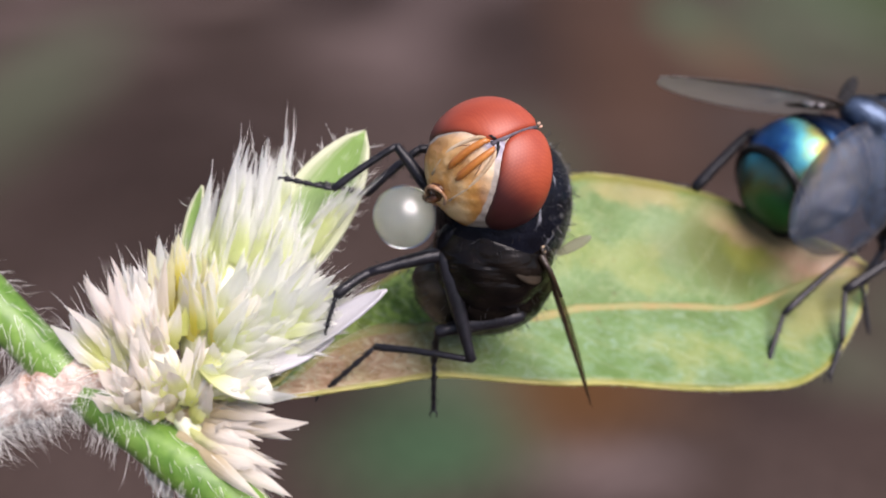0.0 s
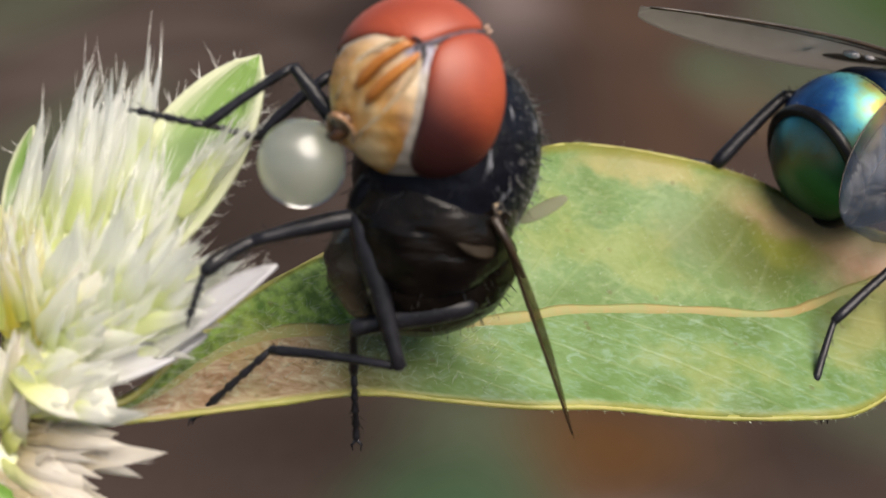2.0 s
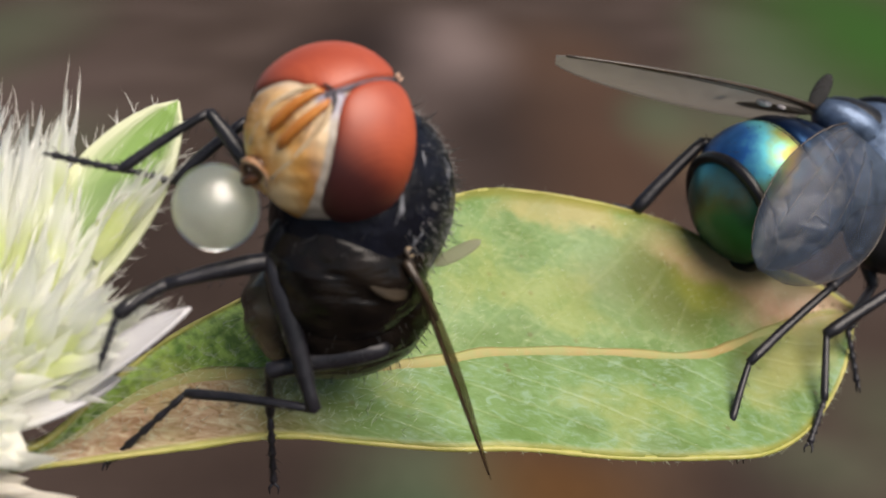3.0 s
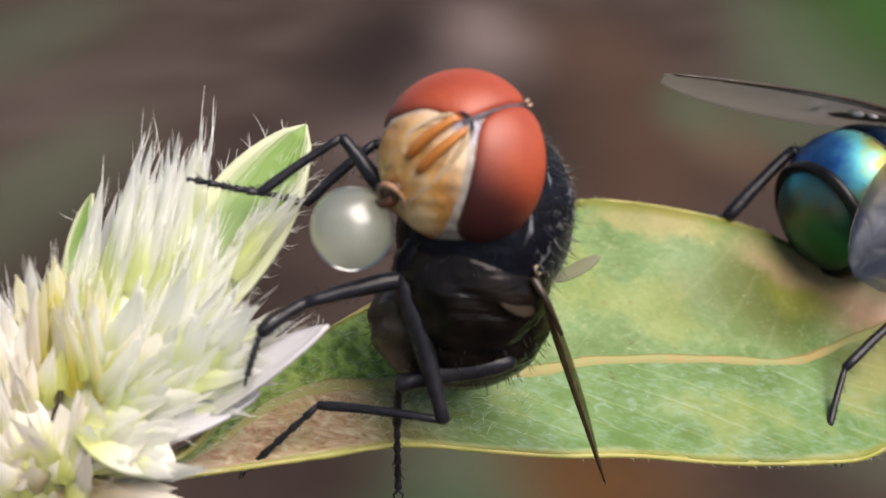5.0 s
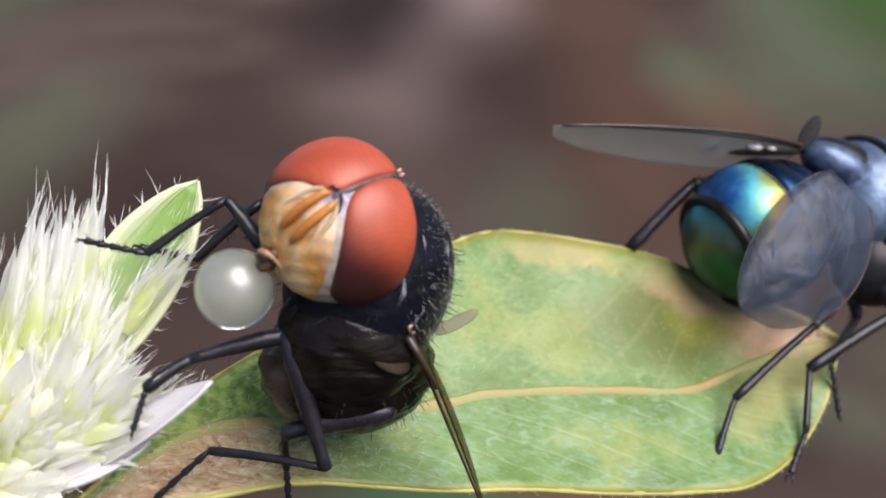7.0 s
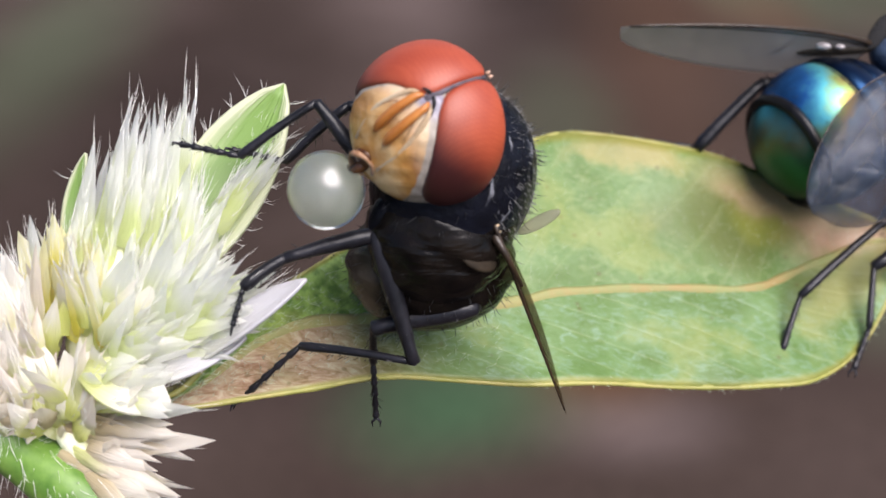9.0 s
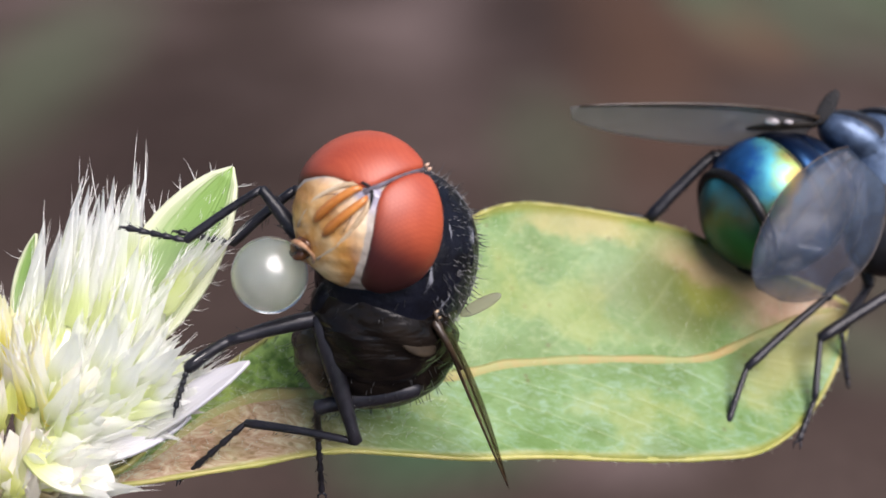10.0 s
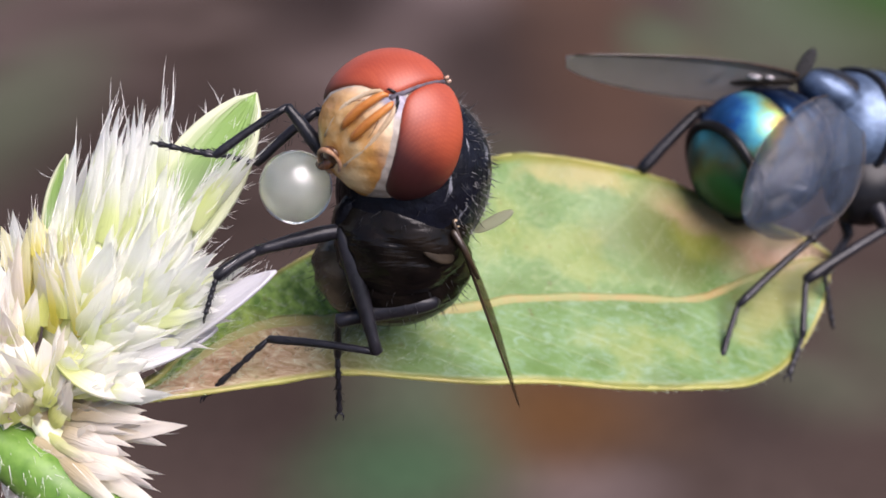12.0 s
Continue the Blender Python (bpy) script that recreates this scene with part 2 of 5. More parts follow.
def bract_material(name, tip, foot, amount=0.3, edge=None):
    m, nt, p, out = shade(name)
    uv = nt.nodes.new("ShaderNodeUVMap")
    sep = nt.nodes.new("ShaderNodeSeparateXYZ")
    nt.links.new(uv.outputs[0], sep.inputs[0])
    rnd = nt.nodes.new("ShaderNodeObjectInfo").outputs["Random"]
    streak = node(nt, "ShaderNodeTexNoise", Scale=1.0, Detail=4.0)
    comb = nt.nodes.new("ShaderNodeCombineXYZ")
    nt.links.new(calc(nt, "MULTIPLY", sep.outputs[1], 14.0), comb.inputs[0])
    nt.links.new(calc(nt, "ADD", calc(nt, "MULTIPLY", sep.outputs[0], 2.0), calc(nt, "MULTIPLY", rnd, 40.0)), comb.inputs[1])
    nt.links.new(comb.outputs[0], streak.inputs["Vector"])
    up = calc(nt, "ADD", sep.outputs[0], calc(nt, "MULTIPLY", calc(nt, "SUBTRACT", rnd, 0.5), 0.5))
    col = mix(nt, band(nt, up, 0.12, 0.68), foot, tip)
    col = mix(nt, calc(nt, "MULTIPLY", streak.outputs["Fac"], 0.45), col, (0.90, 0.91, 0.82), "MULTIPLY")
    if edge:
        off = calc(nt, "ADD", calc(nt, "ABSOLUTE", calc(nt, "SUBTRACT", sep.outputs[1], 0.5)), calc(nt, "MULTIPLY", calc(nt, "SUBTRACT", streak.outputs["Fac"], 0.5), 0.35))
        col = mix(nt, band(nt, off, 0.22, 0.46), col, edge)
    nt.links.new(col, p.inputs["Base Color"])
    p.inputs["Roughness"].default_value = 0.42
    bump(nt, p, streak.outputs["Fac"], 0.8, 1.0e-4)
    translucent(nt, p, out, col, amount)
    return m


# patches on the soil, each kind with its colour: place, reach, strength
DARK_EARTH = (0.014, 0.009, 0.008), (
    ((-0.060, 1.050), (0.070, 0.190), 0.90),
    ((0.052, 0.790), (0.068, 0.170), 0.55),
    ((-0.060, 0.328), (0.050, 0.041), 0.50),
    ((0.135, 0.335), (0.032, 0.030), 0.50),
    ((-0.165, 0.560), (0.090, 0.190), 0.50),
    ((-0.110, 0.960), (0.050, 0.133), 0.40),
)
LITTER = (0.150, 0.114, 0.106), (
    ((0.020, 1.070), (0.060, 0.170), 0.85),
    ((-0.330, 0.880), (0.110, 0.170), 0.14),
    ((-0.020, 0.870), (0.035, 0.152), 0.30),
    ((-0.045, 0.770), (0.050, 0.095), 0.16),
    ((-0.090, 0.830), (0.050, 0.114), 0.12),
    ((0.062, 0.282), (0.030, 0.019), 0.40),
    ((-0.020, 0.660), (0.060, 0.133), 0.15),
)
RED_EARTH = (0.056, 0.031, 0.020), (
    ((0.112, 0.600), (0.045, 0.171), 0.55),
    ((0.130, 0.730), (0.045, 0.133), 0.80),
    ((0.150, 0.990), (0.050, 0.190), 0.80),
    ((0.095, 0.980), (0.030, 0.190), 0.50),
    ((0.020, 0.365), (0.030, 0.027), 0.40),
)
TAN_EARTH = (0.081, 0.049, 0.030), (
    ((0.210, 0.745), (0.035, 0.076), 0.75),
    ((0.040, 0.300), (0.030, 0.020), 0.50),
    ((0.095, 0.340), (0.030, 0.034), 0.35),
)
OCHRE = (0.080, 0.035, 0.008), (
    ((0.052, 0.336), (0.030, 0.032), 0.66),
    ((0.080, 0.330), (0.030, 0.027), 0.15),
)
GREY_MOSS = (0.057, 0.072, 0.043), (
    ((0.002, 0.336), (0.034, 0.032), 0.85),
    ((0.054, 0.545), (0.030, 0.095), 0.40),
    ((0.200, 0.825), (0.030, 0.085), 0.70),
    ((0.320, 0.880), (0.060, 0.171), 0.80),
    ((0.360, 1.090), (0.060, 0.190), 0.70),
    ((-0.286, 0.670), (0.050, 0.152), 0.60),
    ((-0.456, 1.110), (0.080, 0.228), 0.50),
    ((0.230, 0.385), (0.035, 0.041), 0.50),
    ((0.170, 0.348), (0.030, 0.024), 0.50),
    ((0.255, 0.790), (0.030, 0.095), 0.50),
)
MOSS = (0.033, 0.070, 0.034), (
    ((-0.008, 0.293), (0.038, 0.028), 0.85),
)
GREENERY = (0.017, 0.060, 0.008), (
    ((0.520, 1.030), (0.130, 0.520), 0.95),
)


def ground_material():
    """Brown soil with moss, red earth and pale dry litter."""
    m, nt, p, out = shade("ground")
    soil = ramp(nt, noise_tex(nt, 9, 2, 0.4), [(0.25, (0.029, 0.0195, 0.0155)), (0.5, (0.039, 0.0270, 0.0220)), (0.7, (0.050, 0.0355, 0.030))])
    wob = node(nt, "ShaderNodeTexNoise", Scale=7.0, Detail=2.0)
    nt.links.new(coords(nt), wob.inputs["Vector"])
    shift = nt.nodes.new("ShaderNodeVectorMath")
    shift.operation = "MULTIPLY_ADD"
    shift.inputs[1].default_value = (0.03, 0.05, 0)
    nt.links.new(wob.outputs["Color"], shift.inputs[0])
    nt.links.new(coords(nt), shift.inputs[2])
    col = soil
    for colour, (x, y), (rx, ry), amount in ((c, *q) for c, places in (RED_EARTH, TAN_EARTH, LITTER, GREY_MOSS, MOSS, OCHRE, DARK_EARTH, GREENERY) for q in places):
        d = nt.nodes.new("ShaderNodeMapping")
        d.vector_type = "TEXTURE"
        d.inputs["Location"].default_value = (x + 0.015, y + 0.025, 0)
        d.inputs["Scale"].default_value = (rx, ry, 1.0)
        nt.links.new(shift.outputs[0], d.inputs["Vector"])
        r = nt.nodes.new("ShaderNodeVectorMath")
        r.operation = "LENGTH"
        nt.links.new(d.outputs[0], r.inputs[0])
        col = mix(nt, calc(nt, "MULTIPLY", band(nt, r.outputs["Value"], 1.75, 0.1), amount), col, colour)
    fine = noise_tex(nt, 160, 4)
    nt.links.new(mix(nt, 0.2, col, fine, "OVERLAY"), p.inputs["Base Color"])
    p.inputs["Roughness"].default_value = 0.95
    p.inputs["Specular IOR Level"].default_value = 0.08
    bump(nt, p, fine, 0.25, 0.002)
    return m


def water_material():
    m, nt, p, out = shade("clear_fluid")
    p.inputs["Base Color"].default_value = (0.97, 0.98, 0.96, 1)
    p.inputs["Roughness"].default_value = 0.05
    p.inputs["IOR"].default_value = 1.33
    p.inputs["Transmission Weight"].default_value = 1.0
    p.inputs["Coat Weight"].default_value = 1.0
    p.inputs["Coat Roughness"].default_value = 0.30
    p.inputs["Coat IOR"].default_value = 1.6
    return m


def milk_material():
    m, nt, p, out = shade("milky_fluid")
    col = ramp(nt, noise_tex(nt, 420, 3), [(0.3, (0.66, 0.68, 0.60)), (0.7, (0.80, 0.82, 0.75))])
    nt.links.new(col, p.inputs["Base Color"])
    p.inputs["Roughness"].default_value = 0.6
    translucent(nt, p, out, col, 0.80)
    return m


def face_material():
    """Silvery strips along the eyes, cream above, orange-tan towards the mouth."""
    m, nt, p, out = shade("tan_face")
    rel = HEAD - NEAR_BASE
    side = calc(nt, "ABSOLUTE", calc(nt, "SUBTRACT", along(nt, SIDE), SIDE.dot(rel) * MM))
    chin = calc(nt, "SUBTRACT", along(nt, CHIN), CHIN.dot(rel) * MM)
    brow = calc(nt, "SUBTRACT", along(nt, BROW), BROW.dot(rel) * MM)
    grain, fine = noise_tex(nt, 900, 5), noise_tex(nt, 4000, 5)
    tan = ramp(nt, grain, [(0.36, (0.33, 0.13, 0.024)), (0.5, (0.50, 0.26, 0.075)), (0.64, (0.66, 0.46, 0.23))])
    cream = ramp(nt, fine, [(0.3, (0.56, 0.46, 0.33)), (0.7, (0.74, 0.65, 0.52))])
    silver = ramp(nt, fine, [(0.3, (0.29, 0.25, 0.21)), (0.7, (0.45, 0.40, 0.34))])
    rim = calc(nt, "ADD", calc(nt, "MULTIPLY", brow, EYE_RIM[0]), calc(nt, "ADD", calc(nt, "MULTIPLY", chin, EYE_RIM[1]), calc(nt, "MULTIPLY", side, EYE_RIM[2])))
    edge = EYE_RIM[3] * HEAD_R * MM
    high = band(nt, calc(nt, "ADD", chin, calc(nt, "MULTIPLY", grain, 0.0008)), 0.0017, 0.0009)
    col = mix(nt, calc(nt, "MULTIPLY", high, 0.7), tan, cream)
    col = mix(nt, band(nt, calc(nt, "ADD", rim, calc(nt, "MULTIPLY", fine, 0.0001)), edge - 0.00011, edge - 0.00005), col, silver)
    nt.links.new(mix(nt, band(nt, brow, 0.00182, 0.00192), col, (0.24, 0.22, 0.27)), p.inputs["Base Color"])
    p.inputs["Roughness"].default_value = 0.26
    bump(nt, p, calc(nt, "ADD", grain, calc(nt, "MULTIPLY", fine, 0.4)), 0.8, 1.1e-4)
    return m


def belly_material():
    """Brown-black cuticle in slanting folds, dull brown on the far flank."""
    m, nt, p, out = shade("brown_black_cuticle")
    grain = noise_tex(nt, 900, 5)
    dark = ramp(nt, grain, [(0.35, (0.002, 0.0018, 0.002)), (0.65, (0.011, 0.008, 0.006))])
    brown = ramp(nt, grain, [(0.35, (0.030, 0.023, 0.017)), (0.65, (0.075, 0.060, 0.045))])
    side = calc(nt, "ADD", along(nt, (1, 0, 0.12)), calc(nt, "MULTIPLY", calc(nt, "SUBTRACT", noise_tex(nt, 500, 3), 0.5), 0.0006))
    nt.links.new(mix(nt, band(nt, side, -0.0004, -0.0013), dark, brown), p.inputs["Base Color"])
    p.inputs["Roughness"].default_value = 0.27
    p.inputs["Specular IOR Level"].default_value = 0.2
    mp = nt.nodes.new("ShaderNodeMapping")
    mp.inputs["Rotation"].default_value = (0.0, 0.5, 0.0)
    mp.inputs["Scale"].default_value = (0.28, 0.5, 1.0)
    nt.links.new(coords(nt), mp.inputs["Vector"])
    fold = noise_tex(nt, 1300, 3, 0.5, mp.outputs[0], 0.7)
    bump(nt, p, calc(nt, "ADD", calc(nt, "MULTIPLY", fold, 4.0), grain), 0.6, 0.9e-4)
    return m


def dusted_material():
    """Blue-black cuticle with broken silver streaks on the flank."""
    m, nt, p, out = shade("dusted_cuticle")
    mp = nt.nodes.new("ShaderNodeMapping")
    mp.inputs["Scale"].default_value = (1.0, 1.0, 0.35)
    mp.inputs["Rotation"].default_value = (0.2, 0.35, 0)
    nt.links.new(coords(nt), mp.inputs["Vector"])
    streak = noise_tex(nt, 2300, 5, 0.62, mp.outputs[0], 1.0)
    flank = band(nt, along(nt, (0.85, -0.1, 0.35)), 0.0028, 0.0037)
    base = ramp(nt, noise_tex(nt, 800, 5), [(0.35, (0.003, 0.003, 0.004)), (0.65, (0.007, 0.008, 0.014))])
    dust = calc(nt, "MULTIPLY", flank, band(nt, streak, 0.575, 0.625))
    nt.links.new(mix(nt, dust, base, (0.17, 0.175, 0.195)), p.inputs["Base Color"])
    nt.links.new(calc(nt, "ADD", 0.30, calc(nt, "MULTIPLY", dust, 0.25)), p.inputs["Roughness"])
    p.inputs["Specular IOR Level"].default_value = 0.10
    bump(nt, p, calc(nt, "ADD", noise_tex(nt, 3000, 5), calc(nt, "MULTIPLY", noise_tex(nt, 700, 2), 3.0)), 0.9, 8e-5)
    return m


# head axes of the near fly: towards the lower eye, out of the brow, down to the mouth
SIDE = Vector((0.525, -0.219, -0.822)).normalized()
BROW = Vector((0.09, -0.946, 0.31))
BROW = (BROW - SIDE * BROW.dot(SIDE)).normalized()
CHIN = BROW.cross(SIDE).normalized()
if CHIN.x > 0:
    CHIN = -CHIN
HEAD_R = 2.04
# rim of an eye towards the face: its plane in (brow, chin, side)
EYE_RIM = (-0.27, -0.83, 0.49, -0.25)
NEAR_BASE = Vector((0.9, 1.0, -3.4))
HEAD = Vector((1.46, -1.15, 2.54))

BLACK = plain("black_cuticle", (0.004, 0.004, 0.005), (0.012, 0.012, 0.014), 900, 0.34, Specular_IOR_Level=0.22)
DUSTED = dusted_material()
GREY_HAIR = plain("grey_down", (0.12, 0.12, 0.12), (0.30, 0.29, 0.28), 900, 0.5)
BRONZE = plain("bronze_patch", (0.006, 0.005, 0.004), (0.026, 0.019, 0.012), 900, 0.6, Specular_IOR_Level=0.08)
BELLY = belly_material()
FACE_TAN = face_material()
FACE_GREY = plain("silver_face", (0.36, 0.25, 0.14), (0.54, 0.43, 0.29), 1500, 0.4)
RIM = plain("pale_rim", (0.36, 0.20, 0.12), (0.60, 0.42, 0.32), 1200, 0.3)
FRONS = plain("grey_frons", (0.04, 0.035, 0.04), (0.15, 0.135, 0.16), 1500, 0.8, Specular_IOR_Level=0.05)
ORANGE = plain("orange_antenna", (0.30, 0.085, 0.010), (0.50, 0.20, 0.045), 900, 0.35)
MOUTH = plain("brown_mouth", (0.035, 0.012, 0.005), (0.15, 0.06, 0.02), 900, 0.25)
LIP = plain("amber_lip", (0.20, 0.085, 0.03), (0.50, 0.32, 0.20), 900, 0.22)
LEG = plain("black_leg", (0.004, 0.0042, 0.006), (0.019, 0.018, 0.023), 700, 0.36, 0.5, 3e-5, Specular_IOR_Level=0.34)
LEAF_HAIR = plain("leaf_down", (0.40, 0.50, 0.32), (0.62, 0.68, 0.52), 900, 0.4)
HAIR = plain("pale_hair", (0.68, 0.68, 0.62), (0.88, 0.88, 0.84), 900, 0.4)
SETA = plain("black_bristle", (0.006, 0.006, 0.007), (0.02, 0.02, 0.02), 900, 0.4)
STEM = plain("green_stem", (0.045, 0.125, 0.010), (0.17, 0.30, 0.055), 420, 0.4)
NODE_PINK = plain("pinkish_node", (0.38, 0.22, 0.15), (0.82, 0.74, 0.66), 620, 0.7, 0.9, 2e-4)
RIB = plain("orange_midrib", (0.19, 0.23, 0.075), (0.27, 0.20, 0.07), 500, 0.65)
RED_EYES = [eye_material("red_eye", Vector((0.8, 0, 0.6)), HEAD + Vector((-0.5, 0, -0.2)) - NEAR_BASE),
            eye_material("red_eye", Vector((0.70, 0, 0.71)), HEAD + Vector((0.74, 0, -0.50)) - NEAR_BASE)]
FAR_EYE = plain("far_red_eye", (0.22, 0.03, 0.018), (0.30, 0.05, 0.03), 800, 0.5)
WING = wing_material("smoky_wing", 0.20, (0.325, 0.305, 0.282), 0.42)
DARK_WING = wing_material("brown_wing", 0.72, (0.050, 0.040, 0.020), 0.25)
GREY_WING = wing_material("grey_brown_wing", 0.30, (0.050, 0.041, 0.031), 0.45)
LOBE = wing_material("clear_wing", 0.72, (0.068, 0.094, 0.145), 0.22, 300, 0.35, 0.10)
PALE_WING = wing_material("pale_calypter", 0.45, (0.36, 0.36, 0.27), 0.5, 0)
VEIN = plain("brown_vein", (0.016, 0.010, 0.006), (0.055, 0.034, 0.018), 900, 0.35)
BLADE = leaf_material()
WHITE = bract_material("white_bract", (0.97, 0.98, 0.95), (0.84, 0.90, 0.50), 0.66)
CREAM = bract_material("cream_bract", (0.95, 0.92, 0.86), (0.78, 0.82, 0.28), 0.5)
FIBRE = plain("white_fibre", (0.78, 0.78, 0.70), (0.92, 0.92, 0.88), 900, 0.4)
YELLOW = bract_material("yellow_bract", (0.97, 0.93, 0.62), (0.88, 0.80, 0.16), 0.62)
DRY = bract_material("dry_bract", (0.88, 0.82, 0.74), (0.60, 0.50, 0.32), 0.42)
GREENBRACT = bract_material("green_bract", (0.20, 0.34, 0.08), (0.34, 0.46, 0.22), 0.22, (0.60, 0.63, 0.42))
EARTH = ground_material()
WATER = water_material()
MILK = milk_material()

# ---- mesh helpers (millimetres in the leaning frame) ----
BASES = {}


def thing(name, base, label, category, group=""):
    ob = new(name)
    ob.empty_display_size = 0.002
    ob.matrix_world = SUBJECT @ Matrix.Translation(Vector(base) * MM)
    BASES[ob] = Vector(base)
    return tagged(ob, label, category, group)


def root_base(ob):
    while ob not in BASES:
        ob = ob.parent
    return BASES[ob]


def part(name, bm, material, parent, label="", kind="", origin=None, smooth=True):
    """One mesh part; origin: its own pivot, for a part that turns on its thing."""
    base = root_base(parent)
    start = Vector(origin) if origin is not None else base
    bmesh.ops.transform(bm, matrix=Matrix.Scale(MM, 4) @ Matrix.Translation(-start), verts=bm.verts)
    me = bpy.data.meshes.new(name)
    bm.to_mesh(me)
    bm.free()
    me.materials.append(material)
    if smooth:
        me.shade_smooth()
    ob = new(name, me)
    ob.parent = parent
    if origin is not None:
        ob.location = (start - base) * MM
        BASES[ob] = start
    return tagged(ob, label, kind=kind)


def raw(name, verts, faces, material, parent, label="", kind=""):
    base = root_base(parent)
    me = bpy.data.meshes.new(name)
    me.from_pydata([tuple((Vector(v) - base) * MM) for v in verts], [], faces)
    me.materials.append(material)
    me.shade_smooth()
    ob = new(name, me)
    ob.parent = parent
    return tagged(ob, label, kind=kind)


def axes_of(direction, hint=(0, 0, 1)):
    d = Vector(direction).normalized()
    a = d.cross(Vector(hint))
    if a.length < 1e-4:
        a = d.cross(Vector((1, 0, 0)))
    a.normalize()
    return d, a, d.cross(a).normalized()


def ell(bm, centre, a, b, c, u=28, v=18, shape=None):
    """An ellipsoid with the half axes a, b, c (vectors); shape may press its unit points."""
    made = bmesh.ops.create_uvsphere(bm, u_segments=u, v_segments=v, radius=1)["verts"]
    a, b, c, centre = Vector(a), Vector(b), Vector(c), Vector(centre)
    for w in made:
        q = shape(w.co.copy()) if shape else w.co
        w.co = centre + a * q.x + b * q.y + c * q.z
    return made


def limb(bm, points, radii, sides=10):
    """A tapered tube along points with closed, rounded ends."""
    pts = [Vector(p) for p in points]
    rings, side = [], None
    for i, p in enumerate(pts):
        d = (pts[min(i + 1, len(pts) - 1)] - pts[max(i - 1, 0)]).normalized()
        if side is None:
            side = axes_of(d)[1]
        side = (side - d * side.dot(d)).normalized()
        other = d.cross(side)
        rings.append([bm.verts.new(p + (side * math.cos(k * math.tau / sides) + other * math.sin(k * math.tau / sides)) * radii[i]) for k in range(sides)])
    for r0, r1 in zip(rings, rings[1:]):
        for k in range(sides):
            bm.faces.new((r0[k], r0[(k + 1) % sides], r1[(k + 1) % sides], r1[k]))
    for ring, p, sign in ((rings[0], pts[0], 1), (rings[-1], pts[-1], -1)):
        q = pts[1] if sign == 1 else pts[-2]
        tip = bm.verts.new(p + (p - q).normalized() * (ring[0].co - p).length * 0.6)
        for k in range(sides):
            f = (ring[(k + 1) % sides], ring[k], tip)
            bm.faces.new(f if sign == 1 else f[::-1])


def curve(points, steps=6):
    """Catmull-Rom points through the given ones."""
    p = [Vector(q) for q in points]
    p = [p[0] * 2 - p[1]] + p + [p[-1] * 2 - p[-2]]
    out = []
    for i in range(1, len(p) - 2):
        for k in range(steps):
            t = k / steps
            out.append(0.5 * (2 * p[i] + (p[i + 1] - p[i - 1]) * t + (2 * p[i - 1] - 5 * p[i] + 4 * p[i + 1] - p[i + 2]) * t * t
                              + (3 * p[i] - p[i - 1] - 3 * p[i + 1] + p[i + 2]) * t ** 3))
    return out + [p[-2]]


def hair(verts, faces, root, tip, width, sag=0.0):
    """One thin bent bristle of three sides."""
    root, tip = Vector(root), Vector(tip)
    d, a, b = axes_of(tip - root)
    mid = (root + tip) / 2 + Vector((0, 0, -sag))
    n = len(verts)
    for p, r in ((root, width), (mid, width * 0.7)):
        for k in range(3):
            verts.append(p + (a * math.cos(k * math.tau / 3) + b * math.sin(k * math.tau / 3)) * r)
    verts.append(tip)
    for k in range(3):
        j = (k + 1) % 3
        faces.append((n + k, n + j, n + 3 + j, n + 3 + k))
        faces.append((n + 3 + k, n + 3 + j, n + 6))


def jitter(rng, size):
    return Vector((rng.uniform(-1, 1), rng.uniform(-1, 1), rng.uniform(-1, 1))) * size


# ---- ground ----
def build_ground():
    bm = bmesh.new()
    edge = [-60, -20, -6, -3] + [-2 + 0.08 * k for k in range(51)] + [3, 6, 20, 60]
    grid = [[None] * len(edge) for _ in edge]
    for i, x in enumerate(edge):
        for j, y in enumerate(edge):
            z = 0.005 * noise.noise((x * 3, y * 3, 0)) + 0.004 * noise.noise((x * 9, y * 9, 3)) if abs(x) < 2.5 and abs(y) < 2.5 else 0
            grid[i][j] = bm.verts.new((x, y, z))
    for i in range(len(edge) - 1):
        for j in range(len(edge) - 1):
            bm.faces.new((grid[i][j], grid[i + 1][j], grid[i + 1][j + 1], grid[i][j + 1]))
    me = bpy.data.meshes.new("ground")
    bm.to_mesh(me)
    bm.free()
    me.materials.append(EARTH)
    me.shade_smooth()
    tagged(new("ground", me), "brown soil with dead litter and mossy green patches", "ground", kind="structure")


# ---- the plant ----
def leaf_depth(x, z):
    return 5.78 + 0.37 * x + 0.625 * z


LEAF_LOW = [(-6.2, -4.75), (-5.4, -4.82), (-2.8, -4.55), (-0.3, -4.30), (1.7, -4.52), (3.9, -4.74), (6.0, -4.80), (8.9, -5.16), (11.3, -5.22), (13.5, -5.15), (15.2, -4.5), (16.7, -3.1), (17.9, -1.0)]
LEAF_TOP = [(-6.2, -4.55), (-5.3, -4.25), (-4.3, -3.1), (-2.7, -1.56), (0.6, 0.45), (3.25, 2.05), (4.9, 2.84), (6.4, 2.97), (9.1, 2.6), (11.7, 2.05), (14.0, 1.0), (16.4, 0.1), (18.0, -0.7)]
LEAF_RIB = [(-6.2, -4.62), (-5.3, -4.45), (-3.3, -3.1), (-0.9, -2.88), (1.4, -2.75), (3.6, -2.58), (5.4, -2.33), (8.6, -2.32), (11.5, -2.45), (13.0, -2.15), (14.6, -1.6), (16.4, -1.1), (17.95, -0.85)]


def outline(table, steps=6):
    return [(p.x, p.y) for p in curve([(x, z, 0) for x, z in table], steps)]


